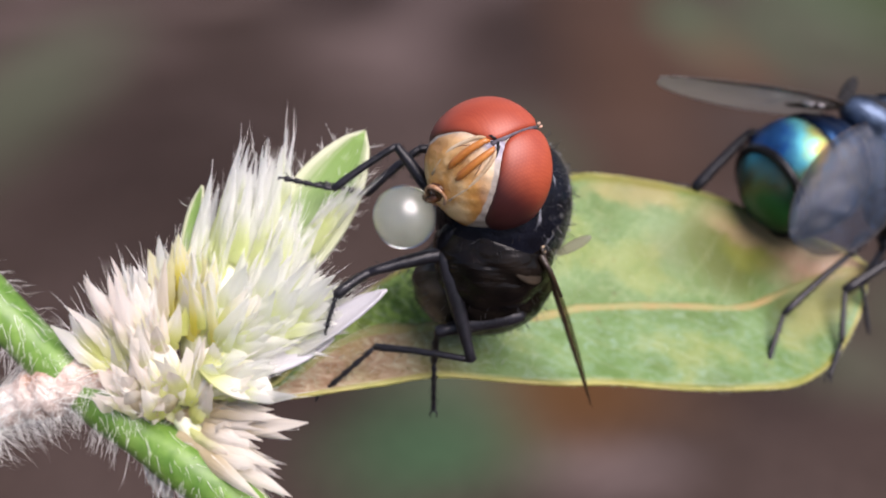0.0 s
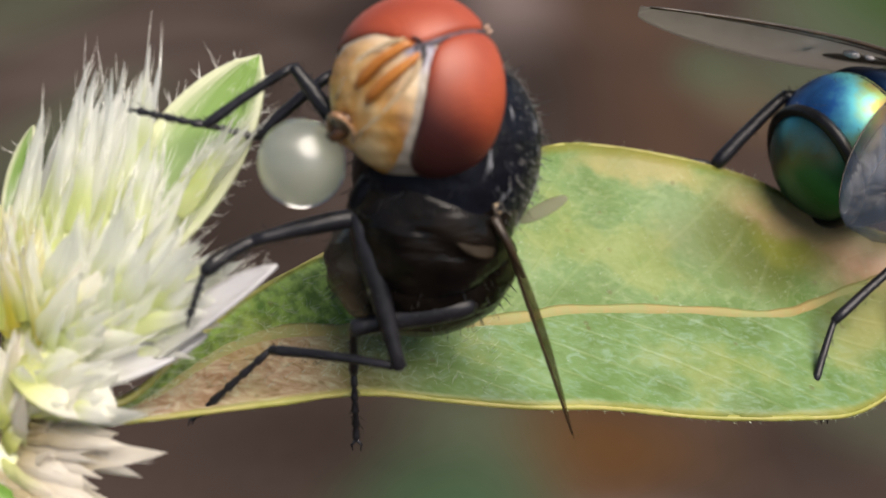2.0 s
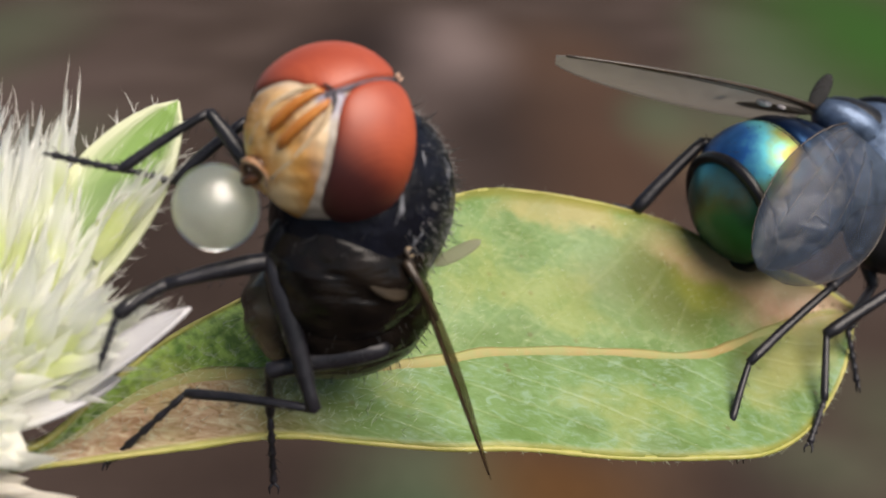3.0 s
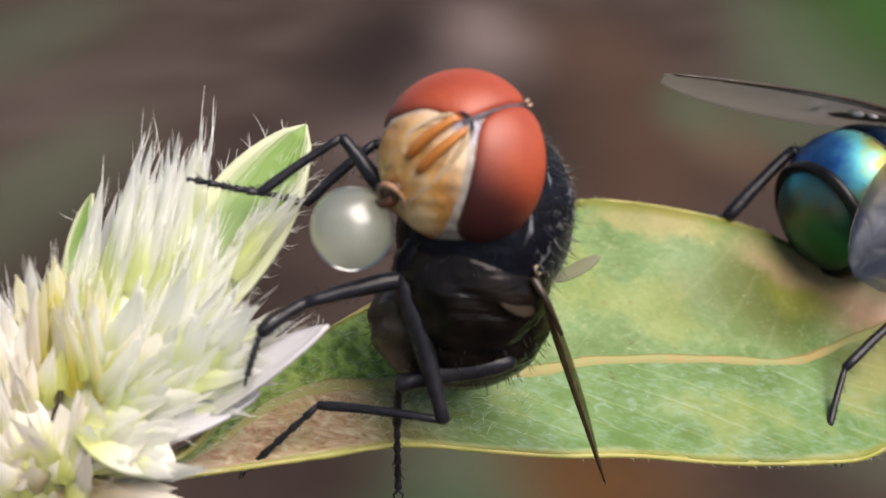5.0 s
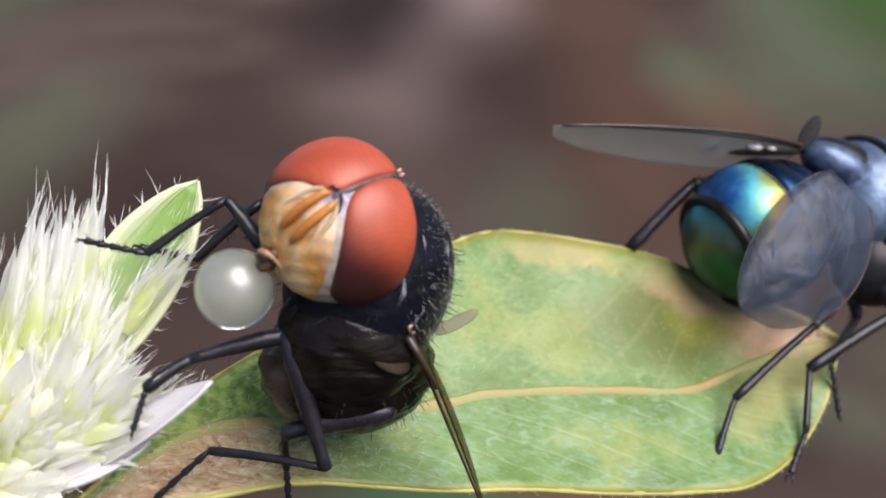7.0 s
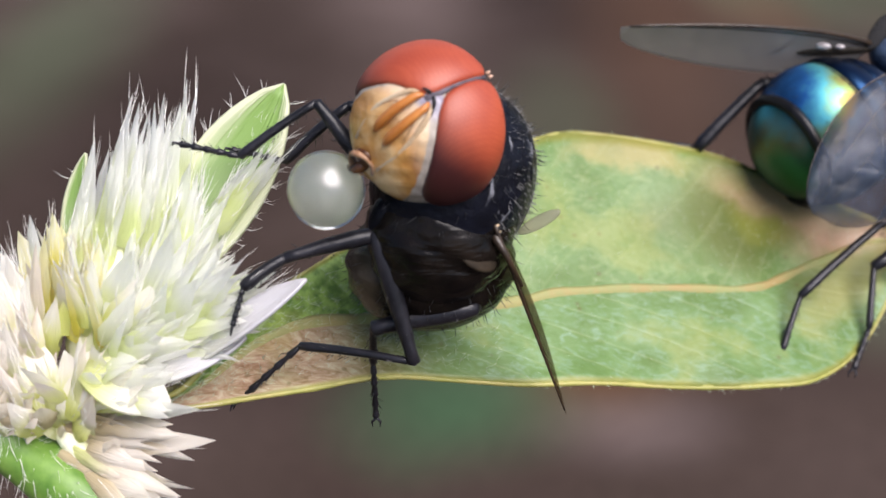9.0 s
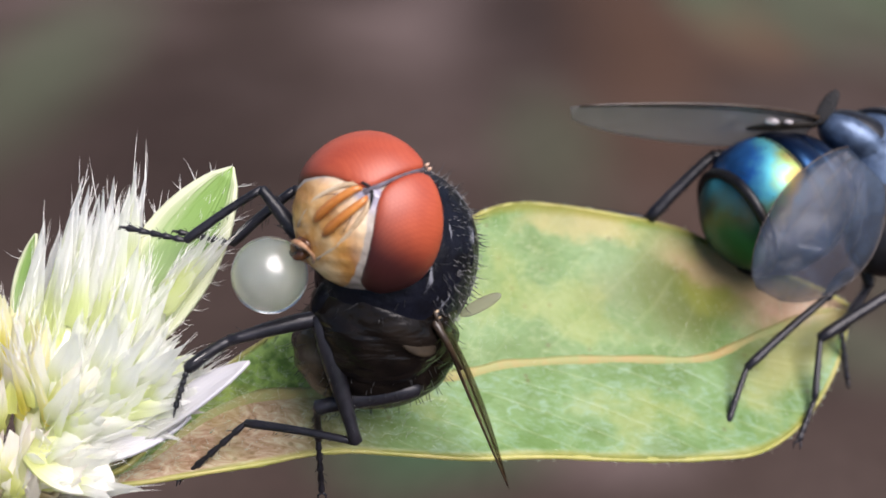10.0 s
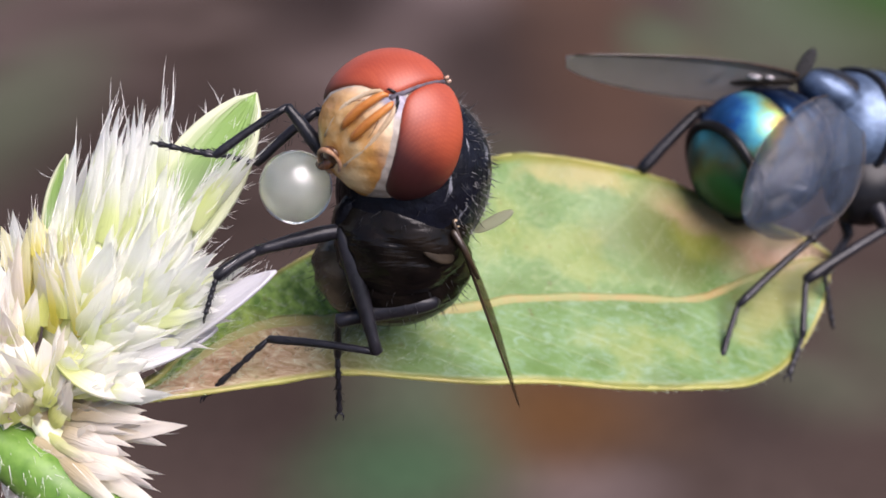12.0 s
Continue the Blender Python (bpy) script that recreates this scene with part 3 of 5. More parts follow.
def leaf_point(low, rib, top, i, t):
    """t: 0 lower edge, 0.5 midrib, 1 upper edge."""
    if t < 0.5:
        k = t * 2
        x, z = low[i][0] * (1 - k) + rib[i][0] * k, low[i][1] * (1 - k) + rib[i][1] * k
    else:
        k = t * 2 - 1
        x, z = rib[i][0] * (1 - k) + top[i][0] * k, rib[i][1] * (1 - k) + top[i][1] * k
    fold = abs(t - 0.5) * 2
    y = leaf_depth(x, z) - 0.5 * fold ** 1.5 + 0.25 * math.sin(x * 0.9 + t * 3) * fold ** 2 + 0.10 * noise.noise((x * 0.8, z * 0.8, 4))
    return Vector((x, y, z))


def build_leaf(plant):
    low, rib, top = outline(LEAF_LOW), outline(LEAF_RIB), outline(LEAF_TOP)
    n, across = len(low), 24
    bm = bmesh.new()
    uv = bm.loops.layers.uv.new("UVMap")
    rows, where = [], {}
    for i in range(n):
        row = []
        for j in range(across + 1):
            v = bm.verts.new(leaf_point(low, rib, top, i, j / across))
            where[v] = (i / (n - 1), j / across)
            row.append(v)
        rows.append(row)
    for i in range(n - 1):
        for j in range(across):
            bm.faces.new((rows[i][j], rows[i + 1][j], rows[i + 1][j + 1], rows[i][j + 1]))
    for f in bm.faces:
        for loop in f.loops:
            loop[uv].uv = where[loop.vert]
    leaf = part("leaf", bm, BLADE, plant, "pale green hairy leaf blade with browned tip and yellow margin")
    solid = leaf.modifiers.new("thickness", "SOLIDIFY")
    solid.thickness, solid.offset = 0.16 * MM, 0.0
    bm = bmesh.new()
    pts = [leaf_point(low, rib, top, i, 0.5) + Vector((0, -0.03, 0)) for i in range(n)]
    limb(bm, pts, [0.40 * (1 - 0.50 * (i / (n - 1)) ** 0.5) * (1 + 0.10 * math.sin(i * 1.3)) for i in range(n)], 8)
    bm.verts.ensure_lookup_table()
    for i, p in enumerate(pts):
        for v in bm.verts[i * 8:i * 8 + 8]:
            v.co.y = p.y + (v.co.y - p.y) * 0.20
    part("midrib", bm, RIB, leaf, "raised orange-brown midrib")
    for edge, name in ((0.0, "margin"), (1.0, "margin")):
        bm = bmesh.new()
        pts = [leaf_point(low, rib, top, i, edge) for i in range(n)]
        limb(bm, pts, [0.085 + 0.035 * noise.noise((i * 0.6, edge * 5, 2)) for i in range(n)], 6)
        part(name, bm, MARGIN, leaf, "yellow-green rolled leaf margin")
    rng = random.Random(5)
    verts, faces = [], []
    for _ in range(11000):
        s = rng.random() ** 1.1
        i, t = int(s * (n - 1)), rng.random()
        root = leaf_point(low, rib, top, i, t)
        side = -1 if t < 0.5 else 1
        d = Vector((rng.uniform(0.5, 1.0), rng.uniform(-0.3, -0.08), side * rng.uniform(0.0, 0.5)))
        hair(verts, faces, root, root + d * rng.uniform(0.12, 0.38), 0.0042)
    for _ in range(1500):
        i, t = int(rng.uniform(0.03, 0.40) * (n - 1)), rng.uniform(0.08, 0.95)
        root = leaf_point(low, rib, top, i, t)
        d = Vector((rng.uniform(-0.2, 0.9), rng.uniform(-0.5, -0.15), rng.uniform(-0.3, 0.7)))
        hair(verts, faces, root, root + d * rng.uniform(0.25, 0.7), 0.007)
    for _ in range(420):
        i, t = int(rng.uniform(0.45, 0.99) * (n - 1)), rng.choice((0.0, 0.0, 1.0))
        root = leaf_point(low, rib, top, i, t)
        d = Vector((rng.uniform(-0.3, 0.9), rng.uniform(-0.4, 0.2), (t - 0.5) * 2 * rng.uniform(0.2, 0.9)))
        hair(verts, faces, root, root + d * rng.uniform(0.1, 0.3), 0.007)
    raw("leaf_hair", verts, faces, LEAF_HAIR, leaf, "fine white leaf hairs", "stuff")


def bract_mesh(name, length, width, cup, bend, material, slim=False, seed=0):
    """A pointed papery bract along +z, its keel to -y: a thin cupped sheet with a wavy edge."""
    rng = random.Random(seed * 7 + int(width * 100))
    verts, faces, uvs = [], [], []
    rows, cols = (8, (-1, 0, 1)) if slim else (8, (-1, -0.5, 0, 0.5, 1))
    n = len(cols)
    sway = rng.uniform(-0.05, 0.05)
    for i in range(rows):
        q = i / rows
        if slim:
            w = width * 1.2 * (q + 0.06) ** 0.22 * (1 - q) ** 0.9
        else:
            w = width * 1.65 * (q + 0.08) ** 0.5 * (1 - q) ** 0.95 * (1 + 0.10 * math.sin(q * 19 + seed))
        y = bend * q * q * length
        left, right = rng.uniform(0.86, 1.1), rng.uniform(0.86, 1.1)
        for u in cols:
            x = u * w * (left if u < 0 else right) + sway * length * q * q
            dy = -cup * w * (1 - u * u) + 0.05 * w * rng.uniform(-1, 1)
            verts.append((x * MM, (y + dy) * MM, (q * length - 0.12 * abs(u) * w) * MM))
            uvs.append((q, (u + 1) / 2))
    verts.append((sway * length * MM, bend * length * MM, length * MM))
    uvs.append((1, 0.5))
    for i in range(rows - 1):
        for k in range(n - 1):
            a = i * n + k
            faces.append((a, a + 1, a + n + 1, a + n))
    for k in range(n - 1):
        faces.append(((rows - 1) * n + k, (rows - 1) * n + k + 1, len(verts) - 1))
    me = bpy.data.meshes.new(name)
    me.from_pydata(verts, [], faces)
    layer = me.uv_layers.new(name="UVMap")
    for poly in me.polygons:
        for li in poly.loop_indices:
            layer.data[li].uv = uvs[me.loops[li].vertex_index]
    me.materials.append(material)
    me.shade_smooth()
    return me


def place_bract(me, head, root, direction, out, name="bract"):
    """root in millimetres; the bract points along direction, its keel to the side of out."""
    d = Vector(direction).normalized()
    o = Vector(out) - d * Vector(out).dot(d)
    o.normalize()
    x = (-o).cross(d)
    m = Matrix((x, -o, d)).transposed().to_4x4()
    ob = new(name, me)
    ob.parent = head
    ob.matrix_basis = Matrix.Translation((Vector(root) - root_base(head)) * MM) @ m
    return ob


def flower(plant, base, axis, height, radius, tufts, seed, label):
    """A flower head: a core and tufts of bracts. A tuft: the two ends of its line of roots, the way of growth at each end,
    count, length, spread in degrees, depth, meshes, silky hairs to each bract."""
    rng = random.Random(seed)
    d, a, b = axes_of(axis)
    base = Vector(base)
    bm = bmesh.new()
    ell(bm, base + d * height * 0.5, a * radius * 0.46, b * radius * 0.36, d * height * 0.5, 20, 12)
    head = part("flower_head", bm, CORE, plant, label)
    verts, faces = [], []
    for r0, r1, w0, w1, count, length, spread, deep, meshes, silk in tufts:
        r0, r1, w0, w1 = Vector(r0), Vector(r1), Vector(w0).normalized(), Vector(w1).normalized()
        for k in range(count):
            q = (k + rng.uniform(0.1, 0.9)) / count
            way = w0.lerp(w1, q).normalized()
            _, sa, sb = axes_of(way)
            ang, lean = rng.uniform(0, math.tau), radians(spread) * math.sqrt(rng.random())
            go = way * math.cos(lean) + (sa * math.cos(ang) + sb * math.sin(ang)) * math.sin(lean)
            root = r0.lerp(r1, q) + Vector((rng.uniform(-0.3, 0.3), rng.uniform(-deep, deep), rng.uniform(-0.35, 0.35)))
            root += way * rng.uniform(-0.35, 0.35)
            size = length * rng.uniform(0.62, 1.16)
            ob = place_bract(rng.choice(meshes), head, root, go, Vector((0, -1, 0.1)) + jitter(rng, 0.75))
            ob.scale = (rng.uniform(0.8, 1.25), 1, size / 3.0)
            for _ in range(silk):
                p = root + go * size * rng.uniform(0.25, 0.9) + jitter(rng, 0.12)
                tip = p + (go + jitter(rng, 0.22)).normalized() * rng.uniform(0.5, 1.3)
                hair(verts, faces, p, tip, rng.uniform(0.006, 0.014), rng.uniform(-0.08, 0.08))
    raw("fibre", verts, faces, FIBRE, head, "fine white silky fibres", "stuff")
    return head


def build_stem(plant):
    stem_pts = curve([(-20.0, 1.0, 4.2), (-16.5, 0.7, 0.3), (-13.2, 0.5, -3.0), (-11.6, 0.3, -4.3), (-9.8, 0.0, -5.6), (-7.6, -0.4, -7.1),
                      (-5.6, -0.8, -8.7), (-4.2, -0.5, -12.0), (-4.0, 3.0, -20.0), (-6.0, 40.0, -95.0), (-4.0, 128.0, -226.0)], 8)
    n = len(stem_pts)
    bm = bmesh.new()
    limb(bm, stem_pts, [0.78 + 0.10 * math.sin(i * 0.7) * 0.4 for i in range(n)], 16)
    stem = part("stem", bm, STEM, plant, "fresh green stem with fine white hairs")
    bm = bmesh.new()
    pts = curve([(-17.5, 1.2, -7.0), (-15.4, 0.9, -5.9), (-13.6, 0.6, -4.9), (-12.2, 0.3, -4.4), (-10.6, 0.1, -4.1), (-9.0, 0.0, -4.2)], 6)
    limb(bm, pts, [(0.42 + 0.46 * math.exp(-((i / len(pts) - 0.55) / 0.22) ** 2)) * (1 + 0.10 * math.sin(i * 1.9)) for i in range(len(pts))], 16)
    knot = part("stem_node", bm, NODE_PINK, plant, "swollen pinkish stem node with long white hairs")
    rng = random.Random(8)
    verts, faces = [], []
    for _ in range(260):
        i = rng.randrange(len(pts) - 8)
        d, a, b = axes_of(pts[i + 1] - pts[i])
        ang, r = rng.uniform(0, math.tau), 0.62 + rng.uniform(-0.1, 0.2)
        radial = a * math.cos(ang) + b * math.sin(ang)
        j = i + rng.randrange(3, 8)
        hair(verts, faces, pts[i] + radial * r, pts[j] + (radial + jitter(rng, 0.5)) * r, rng.uniform(0.012, 0.03), rng.uniform(-0.4, 0.4))
    raw("strand", verts, faces, HAIR, knot, "tangled pale fibres over the node", "stuff")
    for owner, line, count, reach, size in ((stem, stem_pts[4:50], 800, 0.78, 0.8), (knot, pts, 1600, 0.62, 1.2)):
        verts, faces = [], []
        for _ in range(count):
            i = rng.randrange(len(line) - 1)
            p = line[i].lerp(line[i + 1], rng.random())
            d, a, b = axes_of(line[i + 1] - line[i])
            ang = rng.uniform(0, math.tau)
            radial = a * math.cos(ang) + b * math.sin(ang)
            way = radial + d * rng.uniform(0.1, 1.1) + Vector((0, 0, -0.35)) + jitter(rng, 0.35)
            hair(verts, faces, p + radial * reach * 0.95, p + radial * reach + way * size * rng.uniform(0.3, 0.9), 0.008, rng.uniform(-0.1, 0.35))
        raw("stem_hair", verts, faces, HAIR, owner, "soft white stem hairs", "stuff")


def broad_bract(plant, root, tip, width, facing, material, name, label, hairs=140, seed=3):
    """A green bract leaf, cupped, with a fringe of hairs."""
    root, tip, facing = Vector(root), Vector(tip), Vector(facing).normalized()
    d = tip - root
    side = d.cross(facing).normalized()
    n, m = 14, 8
    bm = bmesh.new()
    uv = bm.loops.layers.uv.new("UVMap")
    rows, where = [], {}
    for i in range(n + 1):
        s = i / n
        w = width * 0.5 * math.sin(math.pi * (0.12 + 0.88 * s) ** 1.15) ** 0.7 if s < 1 else 0.02
        row = []
        for j in range(m + 1):
            t = j / m * 2 - 1
            p = root + d * s + side * t * w + facing * (0.28 * t * t * w + 0.25 * math.sin(s * 3) * 0.6)
            v = bm.verts.new(p)
            where[v] = (s, j / m)
            row.append(v)
        rows.append(row)
    for i in range(n):
        for j in range(m):
            bm.faces.new((rows[i][j], rows[i + 1][j], rows[i + 1][j + 1], rows[i][j + 1]))
    for f in bm.faces:
        for loop in f.loops:
            loop[uv].uv = where[loop.vert]
    fringe = [(rows[i][j].co.copy(), (1 if j else -1)) for i in range(2, n) for j in (0, m)]
    inner = [rows[i][j].co.copy() for i in range(1, n) for j in range(1, m)]
    ob = part(name, bm, material, plant, label)
    solid = ob.modifiers.new("thickness", "SOLIDIFY")
    solid.thickness, solid.offset = 0.10 * MM, 0.0
    rng = random.Random(seed)
    verts, faces = [], []
    for _ in range(hairs):
        if rng.random() < 0.6:
            p, sign = rng.choice(fringe)
            way = side * sign * rng.uniform(0.3, 0.9) + d.normalized() * rng.uniform(0.3, 0.9)
        else:
            p, way = rng.choice(inner), facing * 0.3 + d.normalized() * 0.9
        hair(verts, faces, p, p + (way + jitter(rng, 0.3)) * rng.uniform(0.2, 0.55), 0.007, rng.uniform(-0.08, 0.08))
    raw("bract_hair", verts, faces, HAIR, ob, "white fringe hairs", "stuff")
    return ob


def build_plant():
    plant = thing("plant", (-4.0, 128.0, -226.0), "wild flowering plant with white spiky flower heads and one broad leaf", "plant")
    build_stem(plant)
    build_leaf(plant)
    silky = [bract_mesh("bract", 3.0, wd, 0.5, bd, WHITE, True, k) for k, (wd, bd) in enumerate(((0.25, 0.03), (0.31, -0.04), (0.20, 0.02), (0.36, 0.05)))]
    green = [bract_mesh("bract", 3.0, wd, 0.5, bd, PALEGREEN, True, k) for k, (wd, bd) in enumerate(((0.20, 0.04), (0.28, -0.04), (0.16, 0.02)))]
    w = [bract_mesh("bract", 3.0, wd, 0.45, bd, WHITE, False, k) for k, (wd, bd) in enumerate(((0.30, 0.08), (0.40, -0.10), (0.24, 0.14), (0.48, 0.05)))]
    c = [bract_mesh("bract", 3.0, wd, 0.28, bd, CREAM, False, k) for k, (wd, bd) in enumerate(((0.48, 0.14), (0.36, -0.12), (0.58, 0.10)))]
    pink = [bract_mesh("bract", 3.0, wd, 0.32, bd, BLUSH, False, k) for k, (wd, bd) in enumerate(((0.34, 0.10), (0.44, -0.10), (0.26, 0.14), (0.38, 0.18)))]
    y = [bract_mesh("bract", 3.0, wd, 0.25, bd, YELLOW, False, k) for k, (wd, bd) in enumerate(((0.34, 0.08), (0.26, -0.06)))]
    dry = [bract_mesh("bract", 3.0, wd, 0.45, bd, DRY, False, k) for k, (wd, bd) in enumerate(((0.36, 0.12), (0.48, -0.12), (0.28, 0.05)))]
    flower(plant, (-8.2, 0.9, -3.9), (0.45, -0.05, 0.88), 4.6, 2.6, [
        ((-7.7, 0.3, -0.5), (-5.2, 0.3, 0.1), (0.22, -0.05, 1), (0.16, -0.08, 1), 46, 3.2, 7, 0.6, silky + w[:1], 5),
        ((-7.4, 0.1, -1.2), (-5.0, 0.0, -0.6), (0.22, -0.15, 1), (0.28, -0.15, 1), 34, 2.6, 9, 0.4, silky + w[:1], 4),
        ((-5.3, 0.1, -0.9), (-3.9, 0.2, 0.5), (0.45, -0.1, 0.9), (0.70, -0.1, 0.75), 26, 2.1, 9, 0.3, green + silky, 6),
        ((-7.0, 0.0, -2.5), (-5.0, -0.2, -2.3), (0.25, -0.35, 0.9), (0.75, -0.25, 0.62), 84, 2.5, 17, 0.7, w + w[1:2] + w[3:], 3),
        ((-5.4, -0.1, -2.9), (-4.6, -0.2, -2.0), (0.95, -0.2, 0.15), (0.80, -0.25, 0.5), 44, 2.0, 18, 0.5, w, 3),
        ((-8.5, -0.2, -2.3), (-7.1, -0.3, -2.6), (0.02, -0.30, 0.95), (0.22, -0.35, 0.92), 50, 2.2, 15, 0.5, y + green[:1] + w[:1] + c[1:2], 3),
        ((-8.7, -0.2, -1.7), (-7.7, -0.2, -1.5), (-0.05, -0.30, 0.95), (0.15, -0.3, 0.95), 22, 1.7, 12, 0.4, y + w[:1], 2),
        ((-10.0, 0.0, -3.4), (-8.7, 0.0, -2.9), (-0.22, -0.25, 0.95), (0.04, -0.25, 1), 52, 2.6, 17, 0.7, pink + c[:2] + w[:1], 3),
        ((-10.6, 0.3, -4.1), (-9.7, 0.1, -3.3), (-0.80, -0.2, 0.55), (-0.42, -0.25, 0.85), 30, 2.0, 18, 0.6, pink + c[:1], 3),
        ((-9.3, -0.5, -4.0), (-8.6, -0.6, -3.4), (-0.10, -0.5, 0.85), (0.12, -0.5, 0.85), 24, 1.9, 22, 0.3, pink + dry + c[:1], 2)], 11, "white silky flower head with a yellow-green centre")
    flower(plant, (-8.0, 0.2, -4.6), (0.5, -0.4, 0.4), 1.6, 1.6, [
        ((-8.9, -0.7, -4.6), (-7.4, -0.8, -4.7), (-0.15, -0.5, 0.8), (0.3, -0.6, 0.7), 22, 1.7, 26, 0.3, c + pink, 1),
        ((-7.4, -0.7, -4.0), (-6.6, -0.7, -4.3), (0.55, -0.5, 0.5), (0.9, -0.35, -0.05), 22, 1.9, 24, 0.4, c + w, 2),
        ((-7.2, -0.4, -3.1), (-6.2, -0.4, -3.3), (0.45, -0.5, 0.6), (0.9, -0.35, 0.25), 24, 2.1, 20, 0.4, w + c[:1], 3),
        ((-9.9, -0.4, -4.9), (-8.6, -0.5, -5.0), (-0.5, -0.4, 0.5), (0.2, -0.6, 0.3), 24, 1.4, 30, 0.3, dry + pink, 3)], 12, "half-open cream flower head with cupped bracts")
    flower(plant, (-8.6, 0.2, -4.9), (0.74, -0.25, -0.62), 2.2, 1.3, [
        ((-8.2, -0.2, -5.0), (-7.2, -0.3, -5.3), (0.95, -0.2, -0.05), (0.95, -0.2, -0.22), 20, 2.7, 9, 0.4, dry, 1),
        ((-8.2, -0.2, -5.7), (-7.2, -0.2, -6.2), (0.85, -0.2, -0.40), (0.75, -0.2, -0.55), 26, 2.9, 11, 0.4, dry + pink[2:], 1),
        ((-8.4, 0.3, -5.2), (-6.8, -0.2, -5.1), (0.3, -0.7, 0.2), (0.8, -0.5, 0.1), 12, 1.3, 22, 0.3, dry, 1),
        ((-9.6, 0.8, -6.0), (-9.1, 0.7, -6.2), (0.25, -0.1, -0.95), (0.5, -0.1, -0.85), 9, 2.6, 9, 0.3, dry, 0)], 13, "faded tan flower head with dry pointed bracts")
    broad_bract(plant, (-5.6, 0.6, -1.4), (-2.52, 0.8, 3.82), 2.3, (0.1, -1, 0.15), GREENBRACT, "bract_leaf", "hairy green bract leaf with a pale edge", 150)
    broad_bract(plant, (-8.25, 0.1, -0.6), (-7.6, 0.0, 2.0), 0.5, (0.1, -1, 0.15), GREENBRACT, "bract_leaf", "small pointed green bract leaf", 14, 4)
    broad_bract(plant, (-4.6, -0.5, -3.3), (-1.72, -1.0, -1.25), 0.75, (-0.3, -1, 0.45), WHITEBLADE, "bract_leaf", "white pointed papery bract", 10, 6)
    broad_bract(plant, (-6.2, -0.5, -3.9), (-3.40, -0.3, -2.80), 0.95, (-0.2, -1, 0.35), WHITEBLADE, "bract_leaf", "long white papery bract beside the leaf base", 16, 7)
    broad_bract(plant, (-7.3, -1.3, -3.5), (-5.20, -0.9, -4.55), 1.35, (0.15, -0.9, 0.55), CUP, "bract_leaf", "large white cupped bract", 6, 8)
    broad_bract(plant, (-8.35, -0.9, -4.7), (-8.75, -0.9, -2.75), 0.95, (0.25, -1, 0.2), CUP, "bract_leaf", "cream cupped bract with a yellow-green heart", 4, 9)
    broad_bract(plant, (-7.85, -0.9, -4.7), (-7.15, -0.9, -3.05), 0.9, (-0.25, -1, 0.25), CUP, "bract_leaf", "cream cupped bract with a yellow-green heart", 4, 10)


def build_near_flower():
    """A small flower on its own stalk, close below the lens."""
    up = Vector((0.0, -0.5, 0.866))
    foot, base = Vector((6.2, 117.9, -232.2)), Vector((6.1, -12.0, -8.6))
    plant = thing("wildflower", foot, "small white wildflower on a thin green stalk", "flower")
    bm = bmesh.new()
    limb(bm, curve([foot, foot.lerp(base, 0.35) + Vector((3, 0, 0)), foot.lerp(base, 0.75) + Vector((-1.5, 0, 0)), base], 8), [0.6] * 25, 12)
    part("stalk", bm, STEM, plant, "thin green stalk")
    bm = bmesh.new()
    ell(bm, base + up * 0.4, (0.7, 0, 0), (0, 0.7, 0), up * 0.8, 18, 12)
    head = part("flower_head", bm, CORE, plant, "white flower head")
    me = [bract_mesh("petal", 3.0, wd, 0.3, bd, LILAC, False, k) for k, (wd, bd) in enumerate(((0.66, 0.05), (0.74, -0.06)))]
    rng = random.Random(21)
    for tip in ((6.25, -15.2, -5.85), (6.15, -12.1, -6.3), (7.6, -13.0, -6.8), (4.8, -13.0, -7.0), (6.2, -10.6, -7.0)):
        d = Vector(tip) - base
        ob = place_bract(rng.choice(me), head, base + up * 0.3, d, (0, -1, 0.2), "petal")
        ob.scale = (1, 1, d.length / 3.0)


